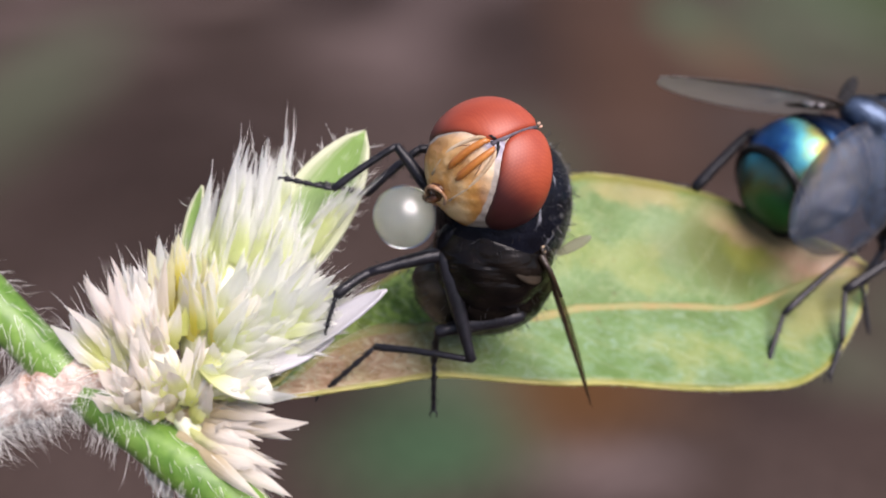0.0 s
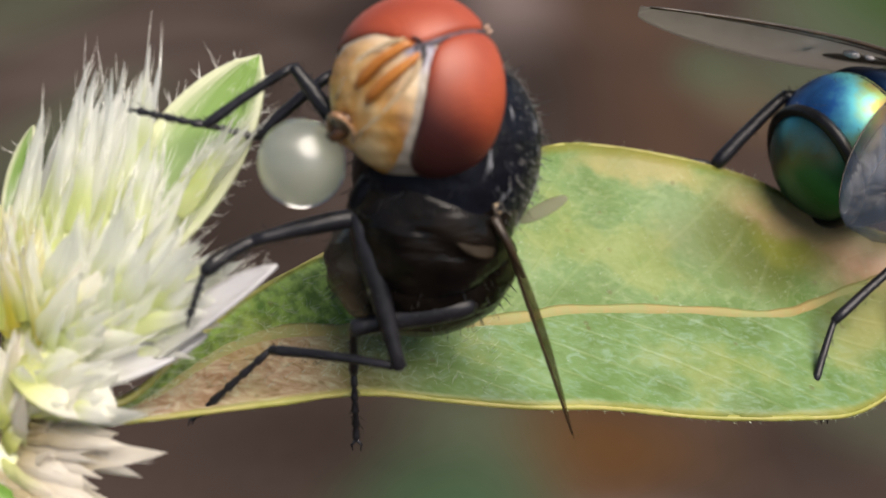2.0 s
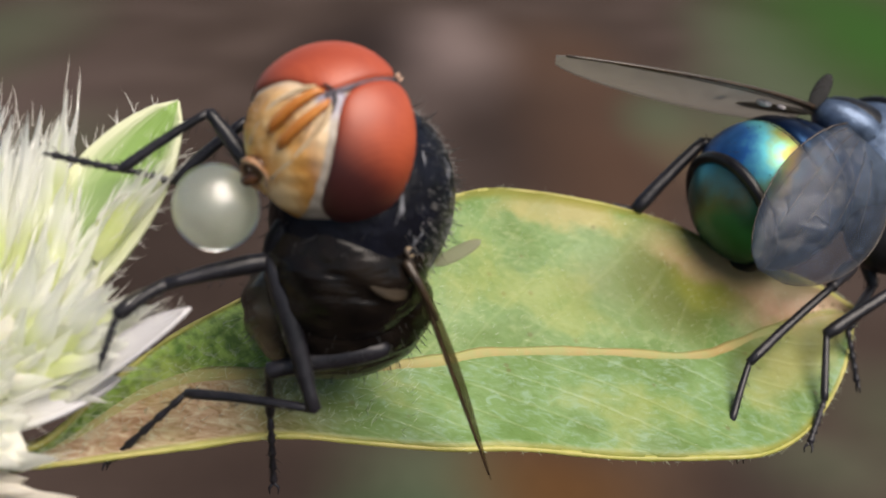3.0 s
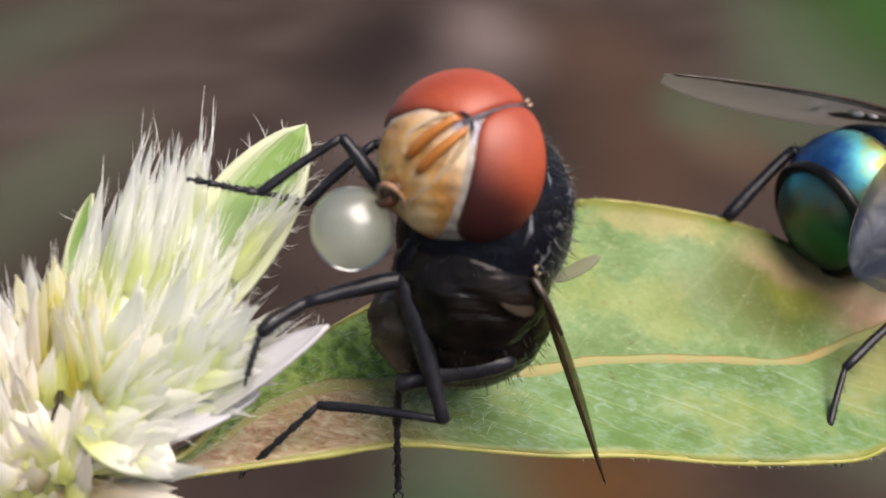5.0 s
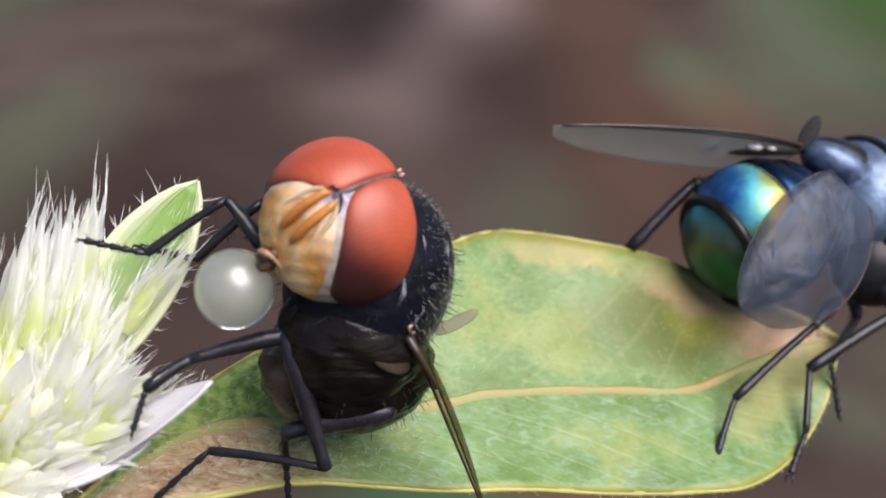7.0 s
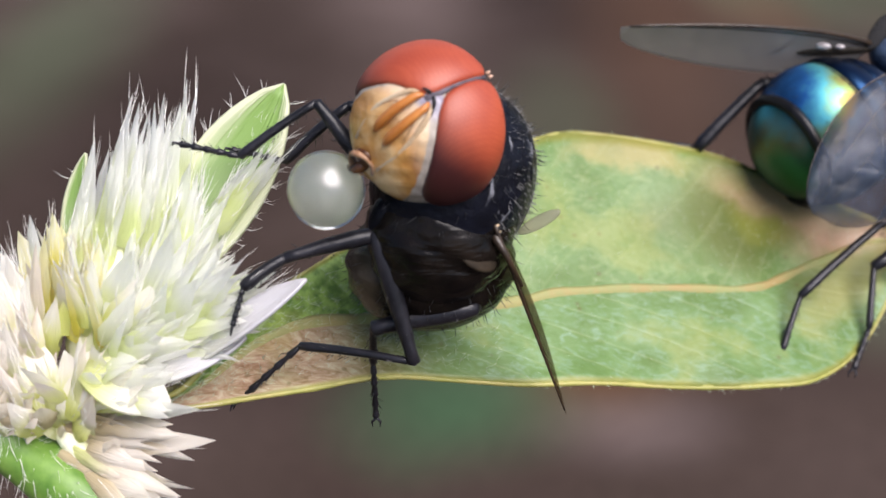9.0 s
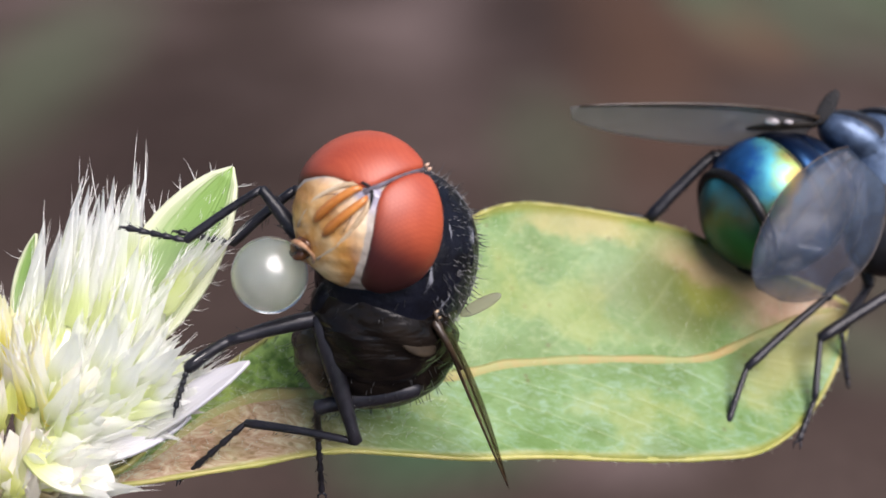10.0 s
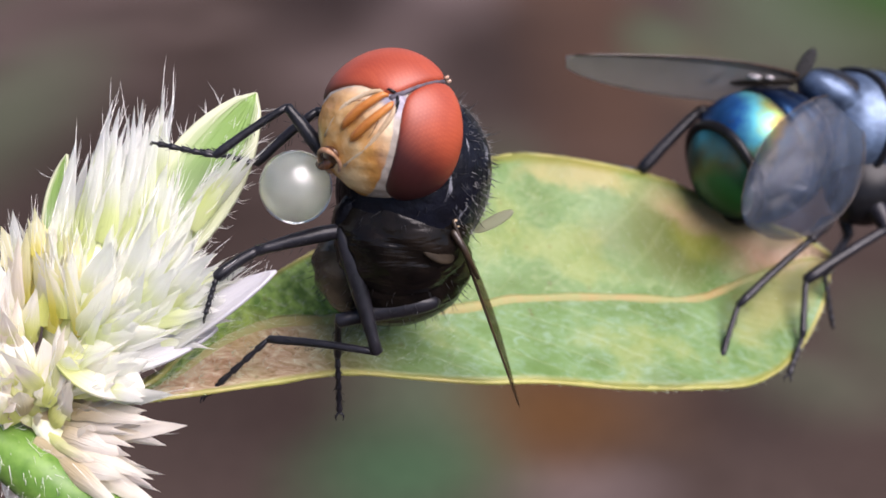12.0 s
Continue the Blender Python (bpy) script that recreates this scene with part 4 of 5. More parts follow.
# ---- flies ----
def leg(fly, joints, radii, material, label="", seed=0):
    """joints: hip, knee, ankle(s), foot; thigh, shin and beaded foot with two claws."""
    j = [Vector(q) for q in joints]
    rng = random.Random(seed)
    owner = None
    for k in range(len(j) - 2):
        a, b, r = j[k], j[k + 1], radii[k] * 0.88
        bm = bmesh.new()
        pts = [a.lerp(b, q) + Vector((0, 0, 1)) * 0.05 * math.sin(q * math.pi) for q in (0, 0.12, 0.35, 0.65, 0.9, 1)]
        fat = (0.75, 1.0, 1.12, 0.95, 0.72, 0.78) if k == 0 else (0.8, 0.85, 0.9, 0.95, 1.05, 0.9)
        limb(bm, pts, [r * q for q in fat], 12)
        if owner is None:
            owner = part("leg", bm, material, fly, label)
        else:
            part("shin", bm, material, owner)
    a, b, r = j[-2], j[-1], radii[-1]
    pts, fat = [], []
    for k in range(5):
        pts += [a.lerp(b, (k + q) / 5) for q in (0.0, 0.55, 0.85)]
        fat += [r * 0.62, r * 0.9, r * 1.05]
    bm = bmesh.new()
    limb(bm, pts + [b], fat + [r * 0.6], 8)
    part("foot", bm, material, owner)
    d, s1, s2 = axes_of(b - a)
    for q in (-1, 1):
        bm = bmesh.new()
        limb(bm, [b, b + d * r * 1.6 + s1 * q * r * 1.2, b + d * r * 2.2 + s1 * q * r + Vector((0, 0, -r))], [r * 0.5, r * 0.35, r * 0.1], 5)
        part("claw", bm, material, owner)
    verts, faces = [], []
    for k in range(len(j) - 1):
        r = radii[min(k, len(radii) - 1)]
        for _ in range(40 if k < len(j) - 2 else 22):
            p = j[k].lerp(j[k + 1], rng.uniform(0.1, 0.98))
            d, s1, s2 = axes_of(j[k + 1] - j[k])
            ang = rng.uniform(0, math.tau)
            rad = s1 * math.cos(ang) + s2 * math.sin(ang)
            hair(verts, faces, p + rad * r * 0.8, p + rad * r + (rad * 0.5 + d * 0.7) * rng.uniform(0.08, 0.30), 0.010)
    raw("leg_bristle", verts, faces, SETA, owner, "", "stuff")
    return owner


def wing(fly, hinge, tip, across, width, material, label, name="wing", blunt=0.75, camber=0.25, origin=None, fore=0.16, full=0.62, veins=1.0, rim=0.0, few=0):
    """A veined wing from hinge to tip; across points to its hind edge."""
    hinge, tip = Vector(hinge), Vector(tip)
    d = tip - hinge
    e = Vector(across)
    e = (e - d * e.dot(d) / d.length_squared).normalized()
    up = d.normalized().cross(e)
    n, m = 26, 10

    def at(s, t):
        lead = -fore * width * max(0.0, math.sin(math.pi * min(1, (0.04 + 0.96 * s) ** blunt))) ** (0.8 if fore < 0.3 else full)
        hind = width * (1 - fore) * max(0.0, math.sin(math.pi * (0.10 + 0.90 * s) ** blunt)) ** full
        edge = lead + (hind - lead) * t
        return hinge + d * s + e * edge + up * camber * math.sin(math.pi * t) * math.sin(math.pi * s)

    bm = bmesh.new()
    grid = [[bm.verts.new(at(i / n, j / m)) for j in range(m + 1)] for i in range(n + 1)]
    for i in range(n):
        for j in range(m):
            bm.faces.new((grid[i][j], grid[i + 1][j], grid[i + 1][j + 1], grid[i][j + 1]))
    bmesh.ops.remove_doubles(bm, verts=bm.verts, dist=1e-4)
    ob = part(name, bm, material, fly, label, origin=origin)
    solid = ob.modifiers.new("thickness", "SOLIDIFY")
    solid.thickness, solid.offset = 0.02 * MM, 0.0
    lines = [([at(s0 + (s1 - s0) * k / 12, t0 + (t1 - t0) * k / 12) for k in range(13)], r) for t0, t1, s0, s1, r in (
        (0.0, 0.0, 0.0, 0.97, 0.065), (0.10, 0.06, 0.02, 0.8, 0.03), (0.22, 0.22, 0.03, 0.96, 0.03), (0.34, 0.42, 0.04, 0.93, 0.025),
        (0.5, 0.62, 0.06, 0.85, 0.025), (0.62, 0.82, 0.08, 0.62, 0.022))]
    lines += [([at(s, t0 + (t1 - t0) * k / 4) for k in range(5)], 0.02) for s, t0, t1 in ((0.42, 0.22, 0.42), (0.6, 0.40, 0.70))]
    if few:
        lines = lines[:few]
    if rim:
        lines.append(([at(k / 24, 1.0) for k in range(24)], rim / veins))
    for pts, r in lines:
        bm = bmesh.new()
        limb(bm, pts, [r * veins * (1 - 0.6 * k / len(pts)) for k in range(len(pts))], 5)
        part("vein", bm, VEIN, ob)
    return ob


def setae(fly, centre, a, b, c, count, size, seed, owner, keep=None, material=None, name="bristles", width=0.013):
    rng = random.Random(seed)
    verts, faces = [], []
    centre, a, b, c = Vector(centre), Vector(a), Vector(b), Vector(c)
    while count:
        q = jitter(rng, 1)
        if not 0.2 < q.length < 1:
            continue
        q.normalize()
        if keep and not keep(q):
            continue
        p = centre + a * q.x + b * q.y + c * q.z
        nrm = (a * q.x / a.length_squared + b * q.y / b.length_squared + c * q.z / c.length_squared).normalized()
        way = nrm + jitter(rng, 0.35) + Vector((0, 0.3, -0.3))
        hair(verts, faces, p, p + way.normalized() * size * rng.uniform(0.5, 1.1), width, 0.03)
        count -= 1
    raw(name, verts, faces, material or SETA, owner, "", "stuff")


def build_near_fly():
    fly = thing("blowfly", NEAR_BASE, "dark blue-black blowfly with large red eyes, perched on the leaf base", "fly", "flies on the leaf")
    H = HEAD
    # thorax and abdomen
    bm = bmesh.new()
    th = Vector((1.95, 0.6, 1.25))
    ta, tb, tc = Vector((2.2, 0.2, 0.1)), Vector((-0.2, 2.2, -0.9)), Vector((0.1, 0.9, 2.35))
    ell(bm, th, ta, tb, tc, 36, 24)
    thorax = part("thorax", bm, DUSTED, fly, "glossy blue-black thorax with silver dusted streaks")
    setae(fly, th, ta, tb, tc, 420, 0.5, 21, thorax)
    setae(fly, th, ta * 1.005, tb * 1.005, tc * 1.005, 700, 0.17, 23, thorax, material=GREY_HAIR, name="down", width=0.008, keep=lambda q: q.x > 0.55 or q.z > 0.5)
    bm = bmesh.new()

    def folds(q):
        slant = q.x * 0.6 + q.z
        k = 1 + 0.030 * math.sin(slant * 9 + q.x * 2) + 0.014 * math.sin(slant * 23 + q.y * 4)
        return Vector((q.x * k, q.y * k, q.z))

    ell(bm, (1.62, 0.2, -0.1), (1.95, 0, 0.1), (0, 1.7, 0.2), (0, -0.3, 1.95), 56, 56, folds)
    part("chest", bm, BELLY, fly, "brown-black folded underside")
    bm = bmesh.new()
    ab, aa, abb, ac = Vector((1.30, 1.66, -1.04)), Vector((2.32, 0.1, 0.1)), Vector((0.0, 2.1, -0.4)), Vector((-0.1, 0.5, 1.80))

    def rings(q):
        k = 1 + 0.018 * math.sin(q.z * 16)
        return Vector((q.x * k, q.y * k, q.z))

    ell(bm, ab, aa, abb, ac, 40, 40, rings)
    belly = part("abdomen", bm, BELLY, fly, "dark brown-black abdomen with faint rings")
    setae(fly, ab, aa, abb, ac, 260, 0.32, 22, belly)
    for at, a, b, c in (((0.25, -0.55, 0.45), (0.42, 0, 0.1), (0, 0.4, 0), (0.2, 0, 0.6)), ((0.45, -0.6, -0.35), (0.34, 0, 0), (0, 0.3, 0), (0.15, 0, 0.5)),
                        ((2.65, -0.8, 0.2), (0.4, 0, 0.2), (0, 0.35, 0), (-0.2, 0, 0.55))):
        bm = bmesh.new()
        ell(bm, at, a, b, c, 18, 12)
        part("coxa", bm, DUSTED, thorax)
    bm = bmesh.new()
    ell(bm, (2.55, -0.93, -0.70), (0.40, 0.24, 0.02), (0, 0.25, 0.2), (-0.30, -0.05, 0.36), 20, 12)
    part("side_patch", bm, BRONZE, belly, "bronze sheen patch on the belly side")
    # head
    def spot(turn, across, lift=1.0):
        """A place on the head: turn from brow to chin in degrees, across towards the lower eye."""
        w = math.sqrt(1 - across * across)
        g = math.radians(turn)
        return H + (BROW * math.cos(g) * w + CHIN * math.sin(g) * w + SIDE * across) * HEAD_R * lift

    bm = bmesh.new()
    back = BROW * math.cos(2.27) - CHIN * math.sin(2.27)
    ell(bm, H + back * 0.1, SIDE * 1.86, BROW.cross(back).cross(back).normalized() * 1.8, back * 1.1, 28, 18)
    head = part("head", bm, BLACK, fly, "")
    bm = bmesh.new()

    def plate(q):
        g = math.degrees(math.atan2(q.y, q.z))
        k = 0.968
        mid = math.exp(-(q.x / 0.24) ** 2)
        k -= 0.050 * mid * math.exp(-((g - 42) / 30) ** 2)
        k += 0.022 * math.exp(-((abs(q.x) - 0.36) / 0.09) ** 2) * math.exp(-((g - 45) / 28) ** 2)
        k += 0.055 * math.exp(-(q.x / 0.3) ** 2) * math.exp(-((g - 92) / 16) ** 2)
        k += 0.030 * math.exp(-((abs(q.x) - 0.5) / 0.2) ** 2) * math.exp(-((g - 85) / 22) ** 2)
        k += 0.008 * math.sin(q.x * 17 + g * 0.14) * math.sin(g * 0.19 + q.x * 5)
        k -= 0.08 * max(0.0, min(1.0, (1 - g) / 9)) if g > -90 else 0.08
        return q * k

    ell(bm, H, SIDE * HEAD_R, CHIN * HEAD_R, BROW * HEAD_R, 96, 72, plate)
    gone = [f for f in bm.faces if (f.calc_center_median() - H).dot(BROW * 0.64 + CHIN * 0.77) < -0.35]
    bmesh.ops.delete(bm, geom=gone, context="FACES")
    part("face", bm, FACE_TAN, head, "tan face plate with silvery cheeks")
    for k, s in enumerate((-1, 1)):
        # the lower eye is rounder and stands further from the strip between them
        soft, gap = (26, 0.012) if s < 0 else (9.5, 0.03)
        face_side = (0.125, 0.849, -0.5125, 0.20) if s < 0 else (0.27, 0.83, -0.49, 0.25)
        walls = (face_side, (0, 0, -1, -gap), (-0.643, -0.766, 0, 0.156), (-0.643, 0.766, 0, 0.45))
        bm = bmesh.new()
        e = Vector((0.45, 0.05, 0.85)).normalized()
        _, u, v = axes_of(e)

        def at(angle, far):
            d = e * math.cos(far) + (u * math.cos(angle) + v * math.sin(angle)) * math.sin(far)
            return d

        def rim(angle):
            lo, hi = 0.1, 2.2
            for _ in range(24):
                mid = (lo + hi) / 2
                d = at(angle, mid)
                if sum(math.exp(soft * (d.x * w[0] + d.y * w[1] + d.z * w[2] - w[3])) for w in walls) < 1:
                    lo = mid
                else:
                    hi = mid
            return lo

        def world(d, lift):
            return H + (BROW * d.x + CHIN * d.y + SIDE * (d.z * s)) * HEAD_R * lift

        n, rows = 96, []
        far = [rim(q * math.tau / n) for q in range(n)]
        pole = bm.verts.new(world(e, 1.035))
        steps = [0.07 * i for i in range(1, 14)] + [0.95, 0.98, 1.0, 1.015]
        for h in steps:
            lift = 0.965 + 0.069 * math.sqrt(max(0.0, 1 - h ** 5)) - (0.04 if h > 1 else 0)
            rows.append([bm.verts.new(world(at(q * math.tau / n, far[q] * h), lift)) for q in range(n)])
        for q in range(n):
            bm.faces.new((pole, rows[0][q], rows[0][(q + 1) % n]))
            for r0, r1 in zip(rows, rows[1:]):
                bm.faces.new((r0[q], r1[q], r1[(q + 1) % n], r0[(q + 1) % n]))
        bmesh.ops.recalc_face_normals(bm, faces=bm.faces)
        part("eye", bm, RED_EYES[k], head, "large red compound eye, maroon below")
        # antenna lying in the groove
        bm = bmesh.new()
        limb(bm, curve([spot(8, 0.06 * s, 0.955), spot(13, 0.09 * s, 0.985), spot(28, 0.105 * s, 0.985), spot(43, 0.11 * s, 0.97), spot(52, 0.105 * s, 0.955)], 4),
             [0.05, 0.06, 0.07, 0.085, 0.09, 0.10, 0.105, 0.11, 0.112, 0.115, 0.115, 0.115, 0.11, 0.105, 0.095, 0.08, 0.05], 12)
        part("antenna", bm, ORANGE, head, "orange drooping antenna")
        bm = bmesh.new()
        limb(bm, curve([spot(5, 0.10 * s, 0.965), spot(20, 0.24 * s, 0.955), spot(45, 0.32 * s, 0.95), spot(74, 0.24 * s, 0.975)], 5),
             [0.03, 0.05] + [0.07] * 12 + [0.06, 0.04], 8)
        part("face_ridge", bm, FACE_GREY, head, "silvery ridge of the face")
        bm = bmesh.new()
        limb(bm, [spot(3, 0.03 * s, 0.985), spot(5, 0.10 * s, 0.985), spot(11, 0.20 * s, 0.97)], [0.04, 0.05, 0.02], 8)
        part("lunule", bm, BLACK, head, "dark arch above the antennae")
        bm = bmesh.new()
        limb(bm, [spot(24, 0.16 * s, 0.99), spot(30, 0.22 * s, 1.02), spot(38, 0.26 * s, 1.03)], [0.016, 0.012, 0.004], 6)
        part("arista", bm, MOUTH, head, "")
    # mouth: a pale rim round a dark opening
    m0 = spot(84, 0.04, 1.02)
    aim = (m0 - H).normalized() * 0.9 + SIDE * 0.5 + CHIN * 0.3
    aim.normalize()
    bm = bmesh.new()
    ring = axes_of(aim, SIDE)
    limb(bm, [m0 + (ring[1] * 0.50 * math.cos(k * 0.37) + ring[2] * 0.36 * math.sin(k * 0.37)) - aim * 0.02 for k in range(18)], [0.065 + 0.02 * math.sin(k * 1.1) for k in range(18)], 10)
    part("mouth_rim", bm, LIP, head, "amber mouth rim")
    bm = bmesh.new()
    ell(bm, m0 - aim * 0.16, ring[1] * 0.48, ring[2] * 0.35, aim * 0.2, 18, 12)
    part("proboscis", bm, MOUTH, head, "brown folded proboscis")
    bm = bmesh.new()
    limb(bm, [m0 - aim * 0.02, m0 + aim * 0.08, Vector((-0.66, -1.2, 1.45))], [0.17, 0.13, 0.10], 12)
    part("labellum", bm, MOUTH, head, "dark mouth lobe holding the drop")
    bm = bmesh.new()
    limb(bm, [spot(g, 0.0, 0.93) for g in (8, 2, -6, -16, -26, -36, -46)], [0.11, 0.10, 0.07, 0.055, 0.055, 0.06, 0.07], 8)
    part("frons", bm, FRONS, head, "narrow grey-violet strip between the eyes")
    bm = bmesh.new()
    for q in (0.03, -0.03):
        limb(bm, [spot(-49, q, 0.97), spot(-50, q, 1.01)], [0.05, 0.03], 8)
    part("ocelli", bm, RIM, head, "small pale simple eyes on the crown")
    # wings
    wing(fly, (3.0, -1.0, 0.1), (5.10, 2.80, -5.44), (0.06, 1.0, -0.04), 1.5, DARK_WING, "smoky wing held down beside the body, seen edge-on", camber=0.22, veins=0.9, rim=0.055, few=1)
    bm = bmesh.new()
    ell(bm, (4.20, 0.5, 0.11), (0.56, 0, 0.30), (-0.09, 0.05, 0.15), (0, 0.04, 0), 18, 10)
    part("calypter", bm, PALE_WING, fly, "pale translucent wing lobe")
    bm = bmesh.new()
    limb(bm, [(2.9, -0.7, 0.0), (3.05, -0.95, -0.3), (3.3, -0.9, -0.7), (3.7, -0.4, -1.5)], [0.07, 0.11, 0.09, 0.05], 10)
    part("wing_hinge", bm, VEIN, fly, "dark brown wing root")
    bm = bmesh.new()
    for x, z, r in ((2.88, 0.12, 0.06), (3.06, 0.05, 0.06), (3.14, -0.10, 0.045)):
        ell(bm, (x, -1.0, z), (r, 0, r * 0.5), (0, 0.12, 0), (-r * 0.3, 0, r * 0.7), 12, 8)
    part("hinge_plate", bm, FACE_GREY, fly, "pale silvery wing plate")
    # legs
    leg(fly, [(-0.35, -0.7, 1.7), (-1.44, -0.85, 3.16), (-3.37, -0.9, 1.84), (-4.87, -1.0, 2.16)], (0.21, 0.14, 0.09), LEG, seed=31)
    leg(fly, [(0.4, 0.2, 3.0), (-0.75, 0.0, 3.15), (-2.45, 0.2, 1.75), (-3.75, -0.2, 2.05)], (0.20, 0.17, 0.09), LEG, seed=32)
    leg(fly, [(0.35, -0.5, -0.1), (-2.25, -1.0, -0.72), (-3.25, -1.3, -1.42), (-3.52, -1.39, -2.38)], (0.23, 0.19, 0.08), LEG, seed=33)
    leg(fly, [(0.0, -0.7, -0.1), (0.90, 0.07, -3.52), (-2.20, 0.84, -3.18), (-4.0, 1.17, -4.76)], (0.27, 0.14, 0.10), LEG, seed=34)
    leg(fly, [(2.55, 0.38, -2.12), (-0.18, 0.3, -2.66), (-0.30, 1.5, -3.75), (-0.32, 2.4, -5.44)], (0.32, 0.13, 0.10), LEG, seed=35)
    # the drop at its mouth
    drop = thing("droplet", (-1.18, -1.11, 0.97), "milky round bubble of fluid hanging at the fly's mouth", "droplet")
    bm = bmesh.new()
    ell(bm, (-1.18, -1.11, 0.97), (0.97, 0, 0), (0, 0.97, 0), (0, 0, 0.99), 48, 32)
    part("skin", bm, WATER, drop, "clear shining skin of the drop")
    bm = bmesh.new()
    ell(bm, (-1.18, -1.11, 0.97), (0.70, 0, 0), (0, 0.70, 0), (0, 0, 0.71), 48, 32)
    part("milky_heart", bm, MILK, drop, "cloudy grey-white inside")
    return fly


def build_far_fly():
    fly = thing("blowfly", (15.5, 10.0, -3.0), "metallic blue-green blowfly with red eyes, standing on the leaf tip", "fly", "flies on the leaf")
    D = Vector((-0.87, -0.24, -0.43)).normalized()
    d, a, b = axes_of(D)
    C = Vector((14.75, 10.3, 3.0))
    # abdomen: four overlapping rings
    cuts = [(-2.9, -1.25), (-1.4, -0.28), (-0.4, 1.56), (1.44, 2.62)]
    owner = None
    for k, (lo, hi) in enumerate(cuts):
        bm = bmesh.new()
        n, sides, rows = 14, 48, []
        for i in range(n + 1):
            h = lo + (hi - lo) * i / n
            r = 2.48 * math.sqrt(max(0.0004, 1 - (h / 2.95) ** 2 if h < 0 else 1 - (h / 2.64) ** 2))
            q = i / n
            r *= (1.0 + 0.03 * math.sin(q * math.pi) - 0.10 * q ** 8) * (0.93 if k == 3 else 1.0)
            rows.append([bm.verts.new(C + D * h + (a * math.cos(q * math.tau / sides) + b * math.sin(q * math.tau / sides)) * r) for q in range(sides)])
        for r0, r1 in zip(rows, rows[1:]):
            for q in range(sides):
                bm.faces.new((r0[q], r0[(q + 1) % sides], r1[(q + 1) % sides], r1[q]))
        bm.faces.new(rows[0][::-1])
        bm.faces.new(rows[-1])
        bmesh.ops.recalc_face_normals(bm, faces=bm.faces)
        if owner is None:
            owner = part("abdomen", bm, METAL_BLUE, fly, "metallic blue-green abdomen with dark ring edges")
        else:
            part("abdomen_ring", bm, (METAL_BLUE, METAL_HIGHLIGHT, METAL_GREEN)[k - 1], owner, "metallic green ring" if k == 3 else "iridescent blue ring")
    for h, r in ((-0.30, 0.10), (1.56, 0.20)):
        bm = bmesh.new()
        w = 2.48 * math.sqrt(1 - (h / (2.64 if h > 0 else 2.95)) ** 2) * 0.97
        limb(bm, [C + D * h + (a * math.cos(q * math.tau / 40) + b * math.sin(q * math.tau / 40)) * w for q in range(41)], [r] * 41, 8)
        part("seam", bm, BLACK, owner, "black seam between the rings")
    setae(fly, C, a * 2.48, b * 2.48, D * 2.64, 220, 0.26, 41, owner, keep=lambda q: q.z < 0.75, width=0.009)
    # thorax, scutellum, head
    f = Vector((0.80, 0.58, -0.10)).normalized()
    _, fa, fb = axes_of(f)
    t0 = Vector((19.3, 12.1, 4.1))
    bm = bmesh.new()
    ell(bm, t0, f * 2.3, fa * 2.3, fb * 2.5, 40, 26)
    thorax = part("thorax", bm, METAL_THORAX, fly, "steel-blue thorax with pale dusted bands")
    setae(fly, t0, f * 2.3, fa * 2.3, fb * 2.5, 260, 0.45, 42, thorax)
    bm = bmesh.new()
    ell(bm, t0 + f * 0.75 + fb * 0.25, f * 1.75, fa * 2.22, fb * 2.36, 40, 26)
    part("shoulder", bm, METAL_THORAX, thorax, "front half of the thorax beyond a dark seam")
    for h, r in ((-0.95, 0.16), (0.30, 0.13), (1.55, 0.15)):
        bm = bmesh.new()
        w = math.sqrt(1 - (h / 2.5) ** 2) * 0.985
        limb(bm, [t0 + f * h + (fa * 2.3 * math.cos(q * math.tau / 40) + fb * 2.5 * math.sin(q * math.tau / 40)) * w for q in range(41)], [r] * 41, 8)
        part("furrow", bm, BLACK, thorax, "black furrow across the thorax")
    bm = bmesh.new()
    ell(bm, (17.85, 10.9, 5.3), (1.2, 0.30, -0.75), (-0.25, 0.9, 0.2), (0.44, -0.1, 0.62), 28, 18)
    part("scutellum", bm, METAL_THORAX, thorax, "rounded blue shield behind the thorax")
    bm = bmesh.new()
    ell(bm, (18.1, 11.2, 5.4), (1.3, 0.32, -0.75), (-0.28, 1.0, 0.2), (0.5, -0.1, 0.75), 24, 14)
    part("scutellum_seam", bm, BLACK, thorax, "dark furrow round the shield")
    bm = bmesh.new()
    ell(bm, (19.4, 11.3, 1.9), (1.7, 0.4, 0.2), (-0.3, 1.2, 0.2), (0, -0.2, 1.5), 24, 16)
    part("chest", bm, BLACK, thorax, "black chest")
    hc = Vector((21.6, 13.7, 3.6))
    bm = bmesh.new()
    ell(bm, hc + f * 0.1, f * 0.85, fa * 2.1, fb * 2.15, 32, 20)
    head = part("head", bm, BLACK, fly, "")
    for s in (-1, 1):
        bm = bmesh.new()
        ell(bm, hc + fa * s * 0.85 + f * 0.45 - fb * 0.7, f * 0.8, fa * 1.4, fb * 1.5, 36, 24)
        part("eye", bm, FAR_EYE, head, "red compound eye")
    # wings
    lw = wing(fly, (16.6, 11.0, 5.95), FAR_TIP, (-0.05, 1.0, -0.31), 2.8, WING, "smoky wing spread to the side, seen nearly edge-on", camber=0.1, fore=0.29, full=0.42, veins=1.5, few=2, origin=(16.6, 11.0, 5.95))
    bm = bmesh.new()
    ell(bm, (15.3, 10.3, 5.85), (1.4, 0.5, 0.02), (-0.15, 0.35, 0.0), (0.03, -0.02, 0.13), 24, 14)
    part("wing_root", bm, GREY_WING, lw, "dark brown root of the wing")
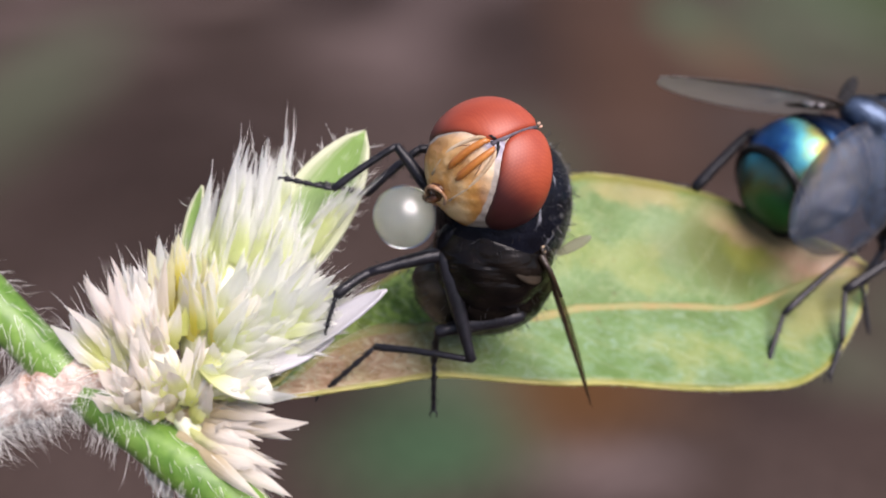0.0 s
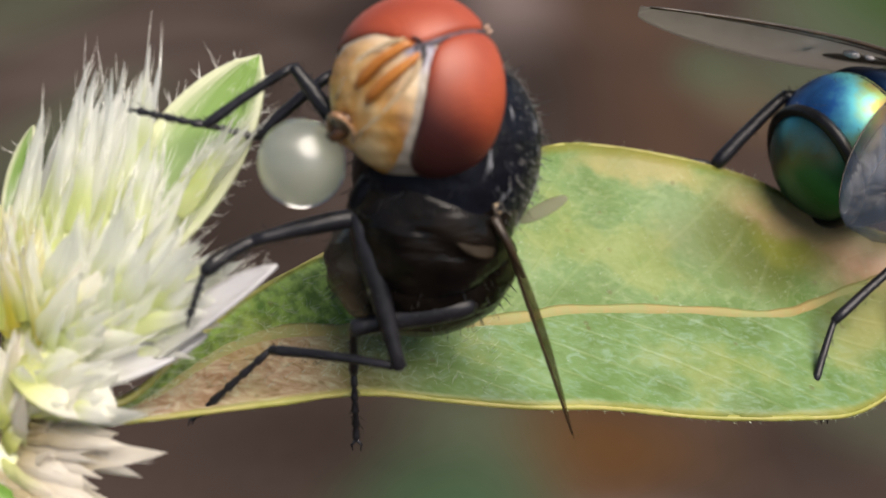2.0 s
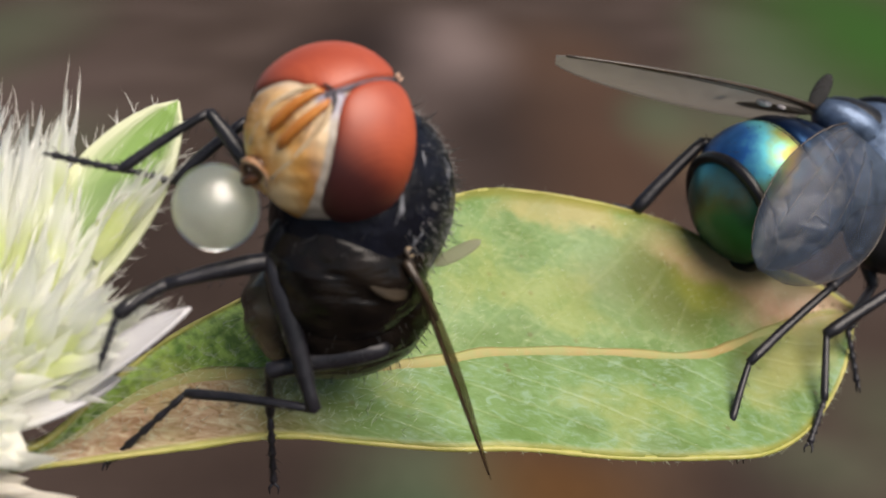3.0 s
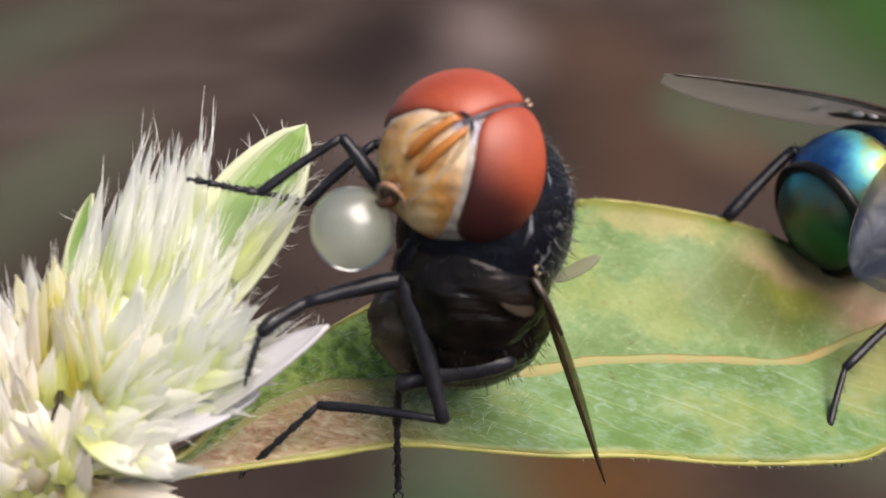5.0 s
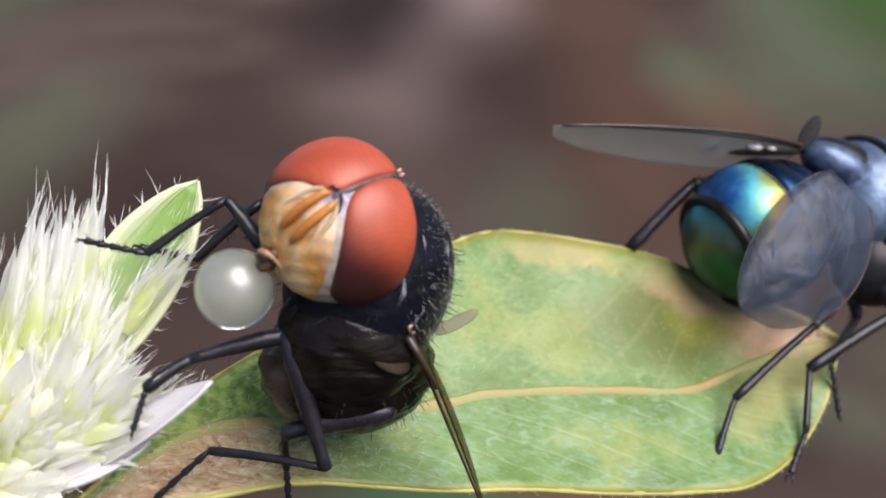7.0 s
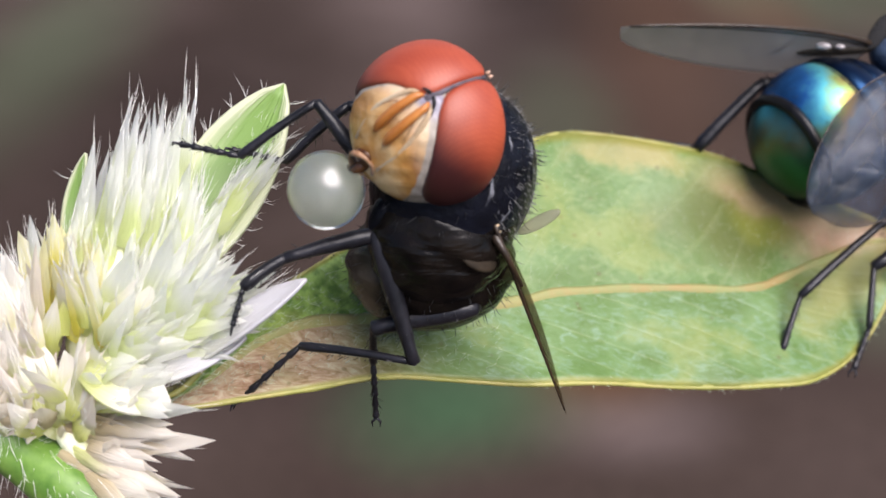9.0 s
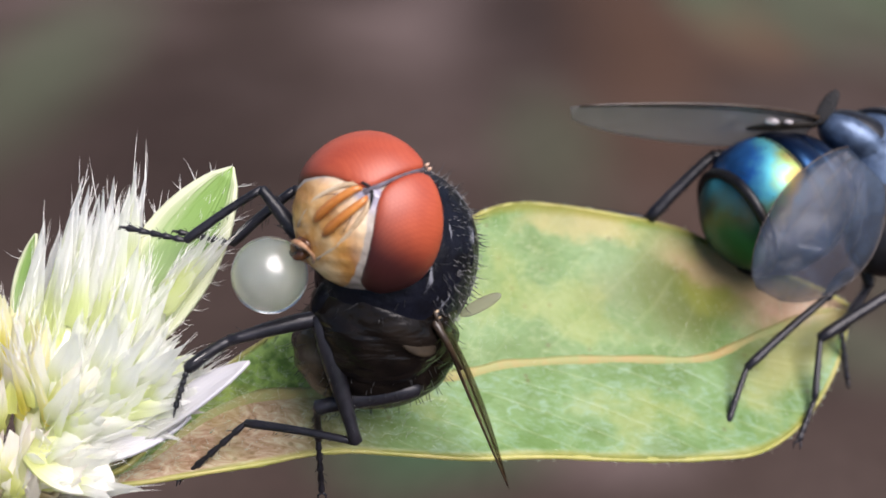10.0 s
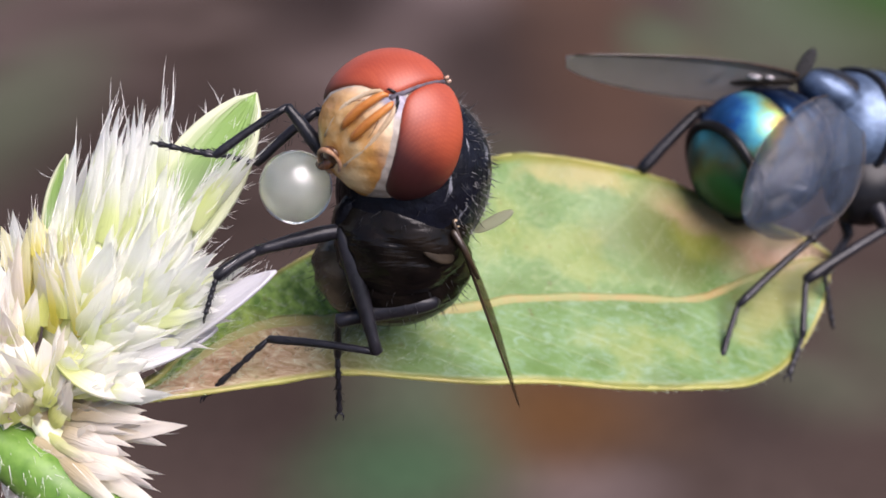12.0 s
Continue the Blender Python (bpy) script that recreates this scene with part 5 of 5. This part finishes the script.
    for at, r in (((13.35, 9.2, 6.12), 0.15), ((14.75, 9.6, 5.95), 0.21), ((15.35, 9.75, 5.9), 0.13)):
        bm = bmesh.new()
        ell(bm, at, (r * 1.3, 0, -r * 0.2), (0, r * 0.7, 0), (r * 0.1, 0, r * 0.6), 14, 10)
        part("wing_plate", bm, PLATE, lw, "pale shining wing plate")
    wing(fly, (17.0, 8.2, 4.6), (13.3, 6.8, 0.2), (0.6, 0.1, -0.8), 3.9, LOBE, "smoky rounded wing folded over the abdomen", blunt=1.0, camber=0.6, origin=(17.0, 8.2, 4.6), fore=0.34, full=0.5, veins=0.5, rim=0.03)
    bm = bmesh.new()
    ell(bm, (16.75, 10.5, 6.5), (0.36, 0, 0.62), (-0.24, 0.05, 0.14), (0, 0.06, 0), 18, 10)
    part("calypter", bm, PALE_DARK, fly, "small dark wing lobe")
    # legs
    leg(fly, [(14.6, 11.2, 4.6), (12.7, 10.7, 4.75), (10.45, 10.6, 2.5), (6.4, 10.1, 2.98)], (0.34, 0.27, 0.12), LEG, seed=51)
    leg(fly, [(17.4, 9.9, 0.6), (16.2, 8.7, -0.2), (13.32, 8.0, -2.54), (12.55, 7.4, -4.3), (12.65, 7.1, -5.18)], (0.26, 0.17, 0.13, 0.10), LEG, seed=52)
    leg(fly, [(19.2, 11.0, 1.6), (19.54, 10.0, 0.22), (16.2, 9.3, -1.67), (15.8, 8.6, -3.7), (15.06, 7.9, -4.95)], (0.45, 0.24, 0.14, 0.11), LEG, seed=53)
    leg(fly, [(18.6, 12.0, 1.5), (18.8, 11.8, 0.0), (17.16, 10.0, -1.45), (17.4, 10.0, -3.2)], (0.3, 0.2, 0.11), LEG, seed=54)
    return lw


PLATE = plain("pale_plate", (0.30, 0.27, 0.27), (0.55, 0.52, 0.52), 900, 0.25)
MARGIN = plain("yellow_margin", (0.24, 0.25, 0.05), (0.38, 0.33, 0.11), 700, 0.55)
CORE = plain("flower_core", (0.78, 0.80, 0.46), (0.92, 0.92, 0.74), 900, 0.6)
PALEGREEN = bract_material("pale_green_bract", (0.86, 0.90, 0.78), (0.42, 0.56, 0.20), 0.4)
BLUSH = bract_material("blush_bract", (0.93, 0.85, 0.79), (0.78, 0.80, 0.42), 0.5)
CUP = bract_material("cupped_bract", (0.92, 0.90, 0.84), (0.74, 0.77, 0.36), 0.45)
WHITEBLADE = bract_material("white_blade", (0.66, 0.65, 0.68), (0.74, 0.74, 0.66))
LILAC = bract_material("lilac_white_petal", (0.88, 0.86, 0.95), (0.80, 0.80, 0.80), 0.5)
PALE_DARK = wing_material("dark_lobe", 0.15, (0.02, 0.02, 0.022), 0.7, 0)
FAR_TIP = (7.854, 5.7, 6.337)
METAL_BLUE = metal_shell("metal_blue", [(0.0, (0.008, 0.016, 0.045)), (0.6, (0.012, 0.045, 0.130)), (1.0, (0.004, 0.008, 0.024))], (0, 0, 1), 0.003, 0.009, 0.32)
# cyan-gold sky highlight painted into the ramp over the ring's own iridescent blue
METAL_HIGHLIGHT = metal_shell("metal_highlight", [(0.0, (0.01, 0.03, 0.10)), (0.25, (0.03, 0.16, 0.46)), (0.48, (0.12, 0.52, 0.58)), (0.68, (0.26, 0.34, 0.10)), (0.80, (0.28, 0.20, 0.07)), (0.9, (0.05, 0.11, 0.22)), (1.0, (0.02, 0.04, 0.12))], (0.9, 0, -0.44), -0.0063, -0.0026, 0.5)
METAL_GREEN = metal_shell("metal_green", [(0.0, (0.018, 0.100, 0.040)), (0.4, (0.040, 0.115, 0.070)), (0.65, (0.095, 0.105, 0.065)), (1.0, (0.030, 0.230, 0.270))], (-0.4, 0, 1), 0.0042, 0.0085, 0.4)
METAL_THORAX = plain("thorax_blue", (0.014, 0.026, 0.056), (0.16, 0.225, 0.33), 380, 0.40, 0.6, 5e-5, Metallic=0.6)

build_ground()
build_plant()
build_near_flower()
build_near_fly()
far_wing = build_far_fly()


# ---- what moves ----
def motions():
    # the far fly slowly swings its spread wing back and twists it
    hinge = far_wing.location * 1.0
    vane = Vector(FAR_TIP) - Vector((16.6, 11.0, 5.95))
    walk(far_wing, [(t, pose(hinge.x, hinge.y, hinge.z, rx, ry, rz) @ Matrix.Rotation(radians(twist), 4, vane)) for t, rx, ry, rz, twist in (
        (0.0, 0.1, 0.1, 1.7, -10), (0.8, 0, 0, 0, -10), (2.5, -3.3, 0.1, -6.2, -19), (5.5, -6.0, -4.1, -2.5, -21), (6.5, -7.6, -5.1, -5.0, -13),
        (7.0, -8.0, -5.8, -5.5, -10), (9.5, -8.4, -6.1, -7.0, -5), (10.5, -8.1, -6.6, -6.9, -4), (12.0, -6.5, -5.2, -7.9, -6))])


motions()
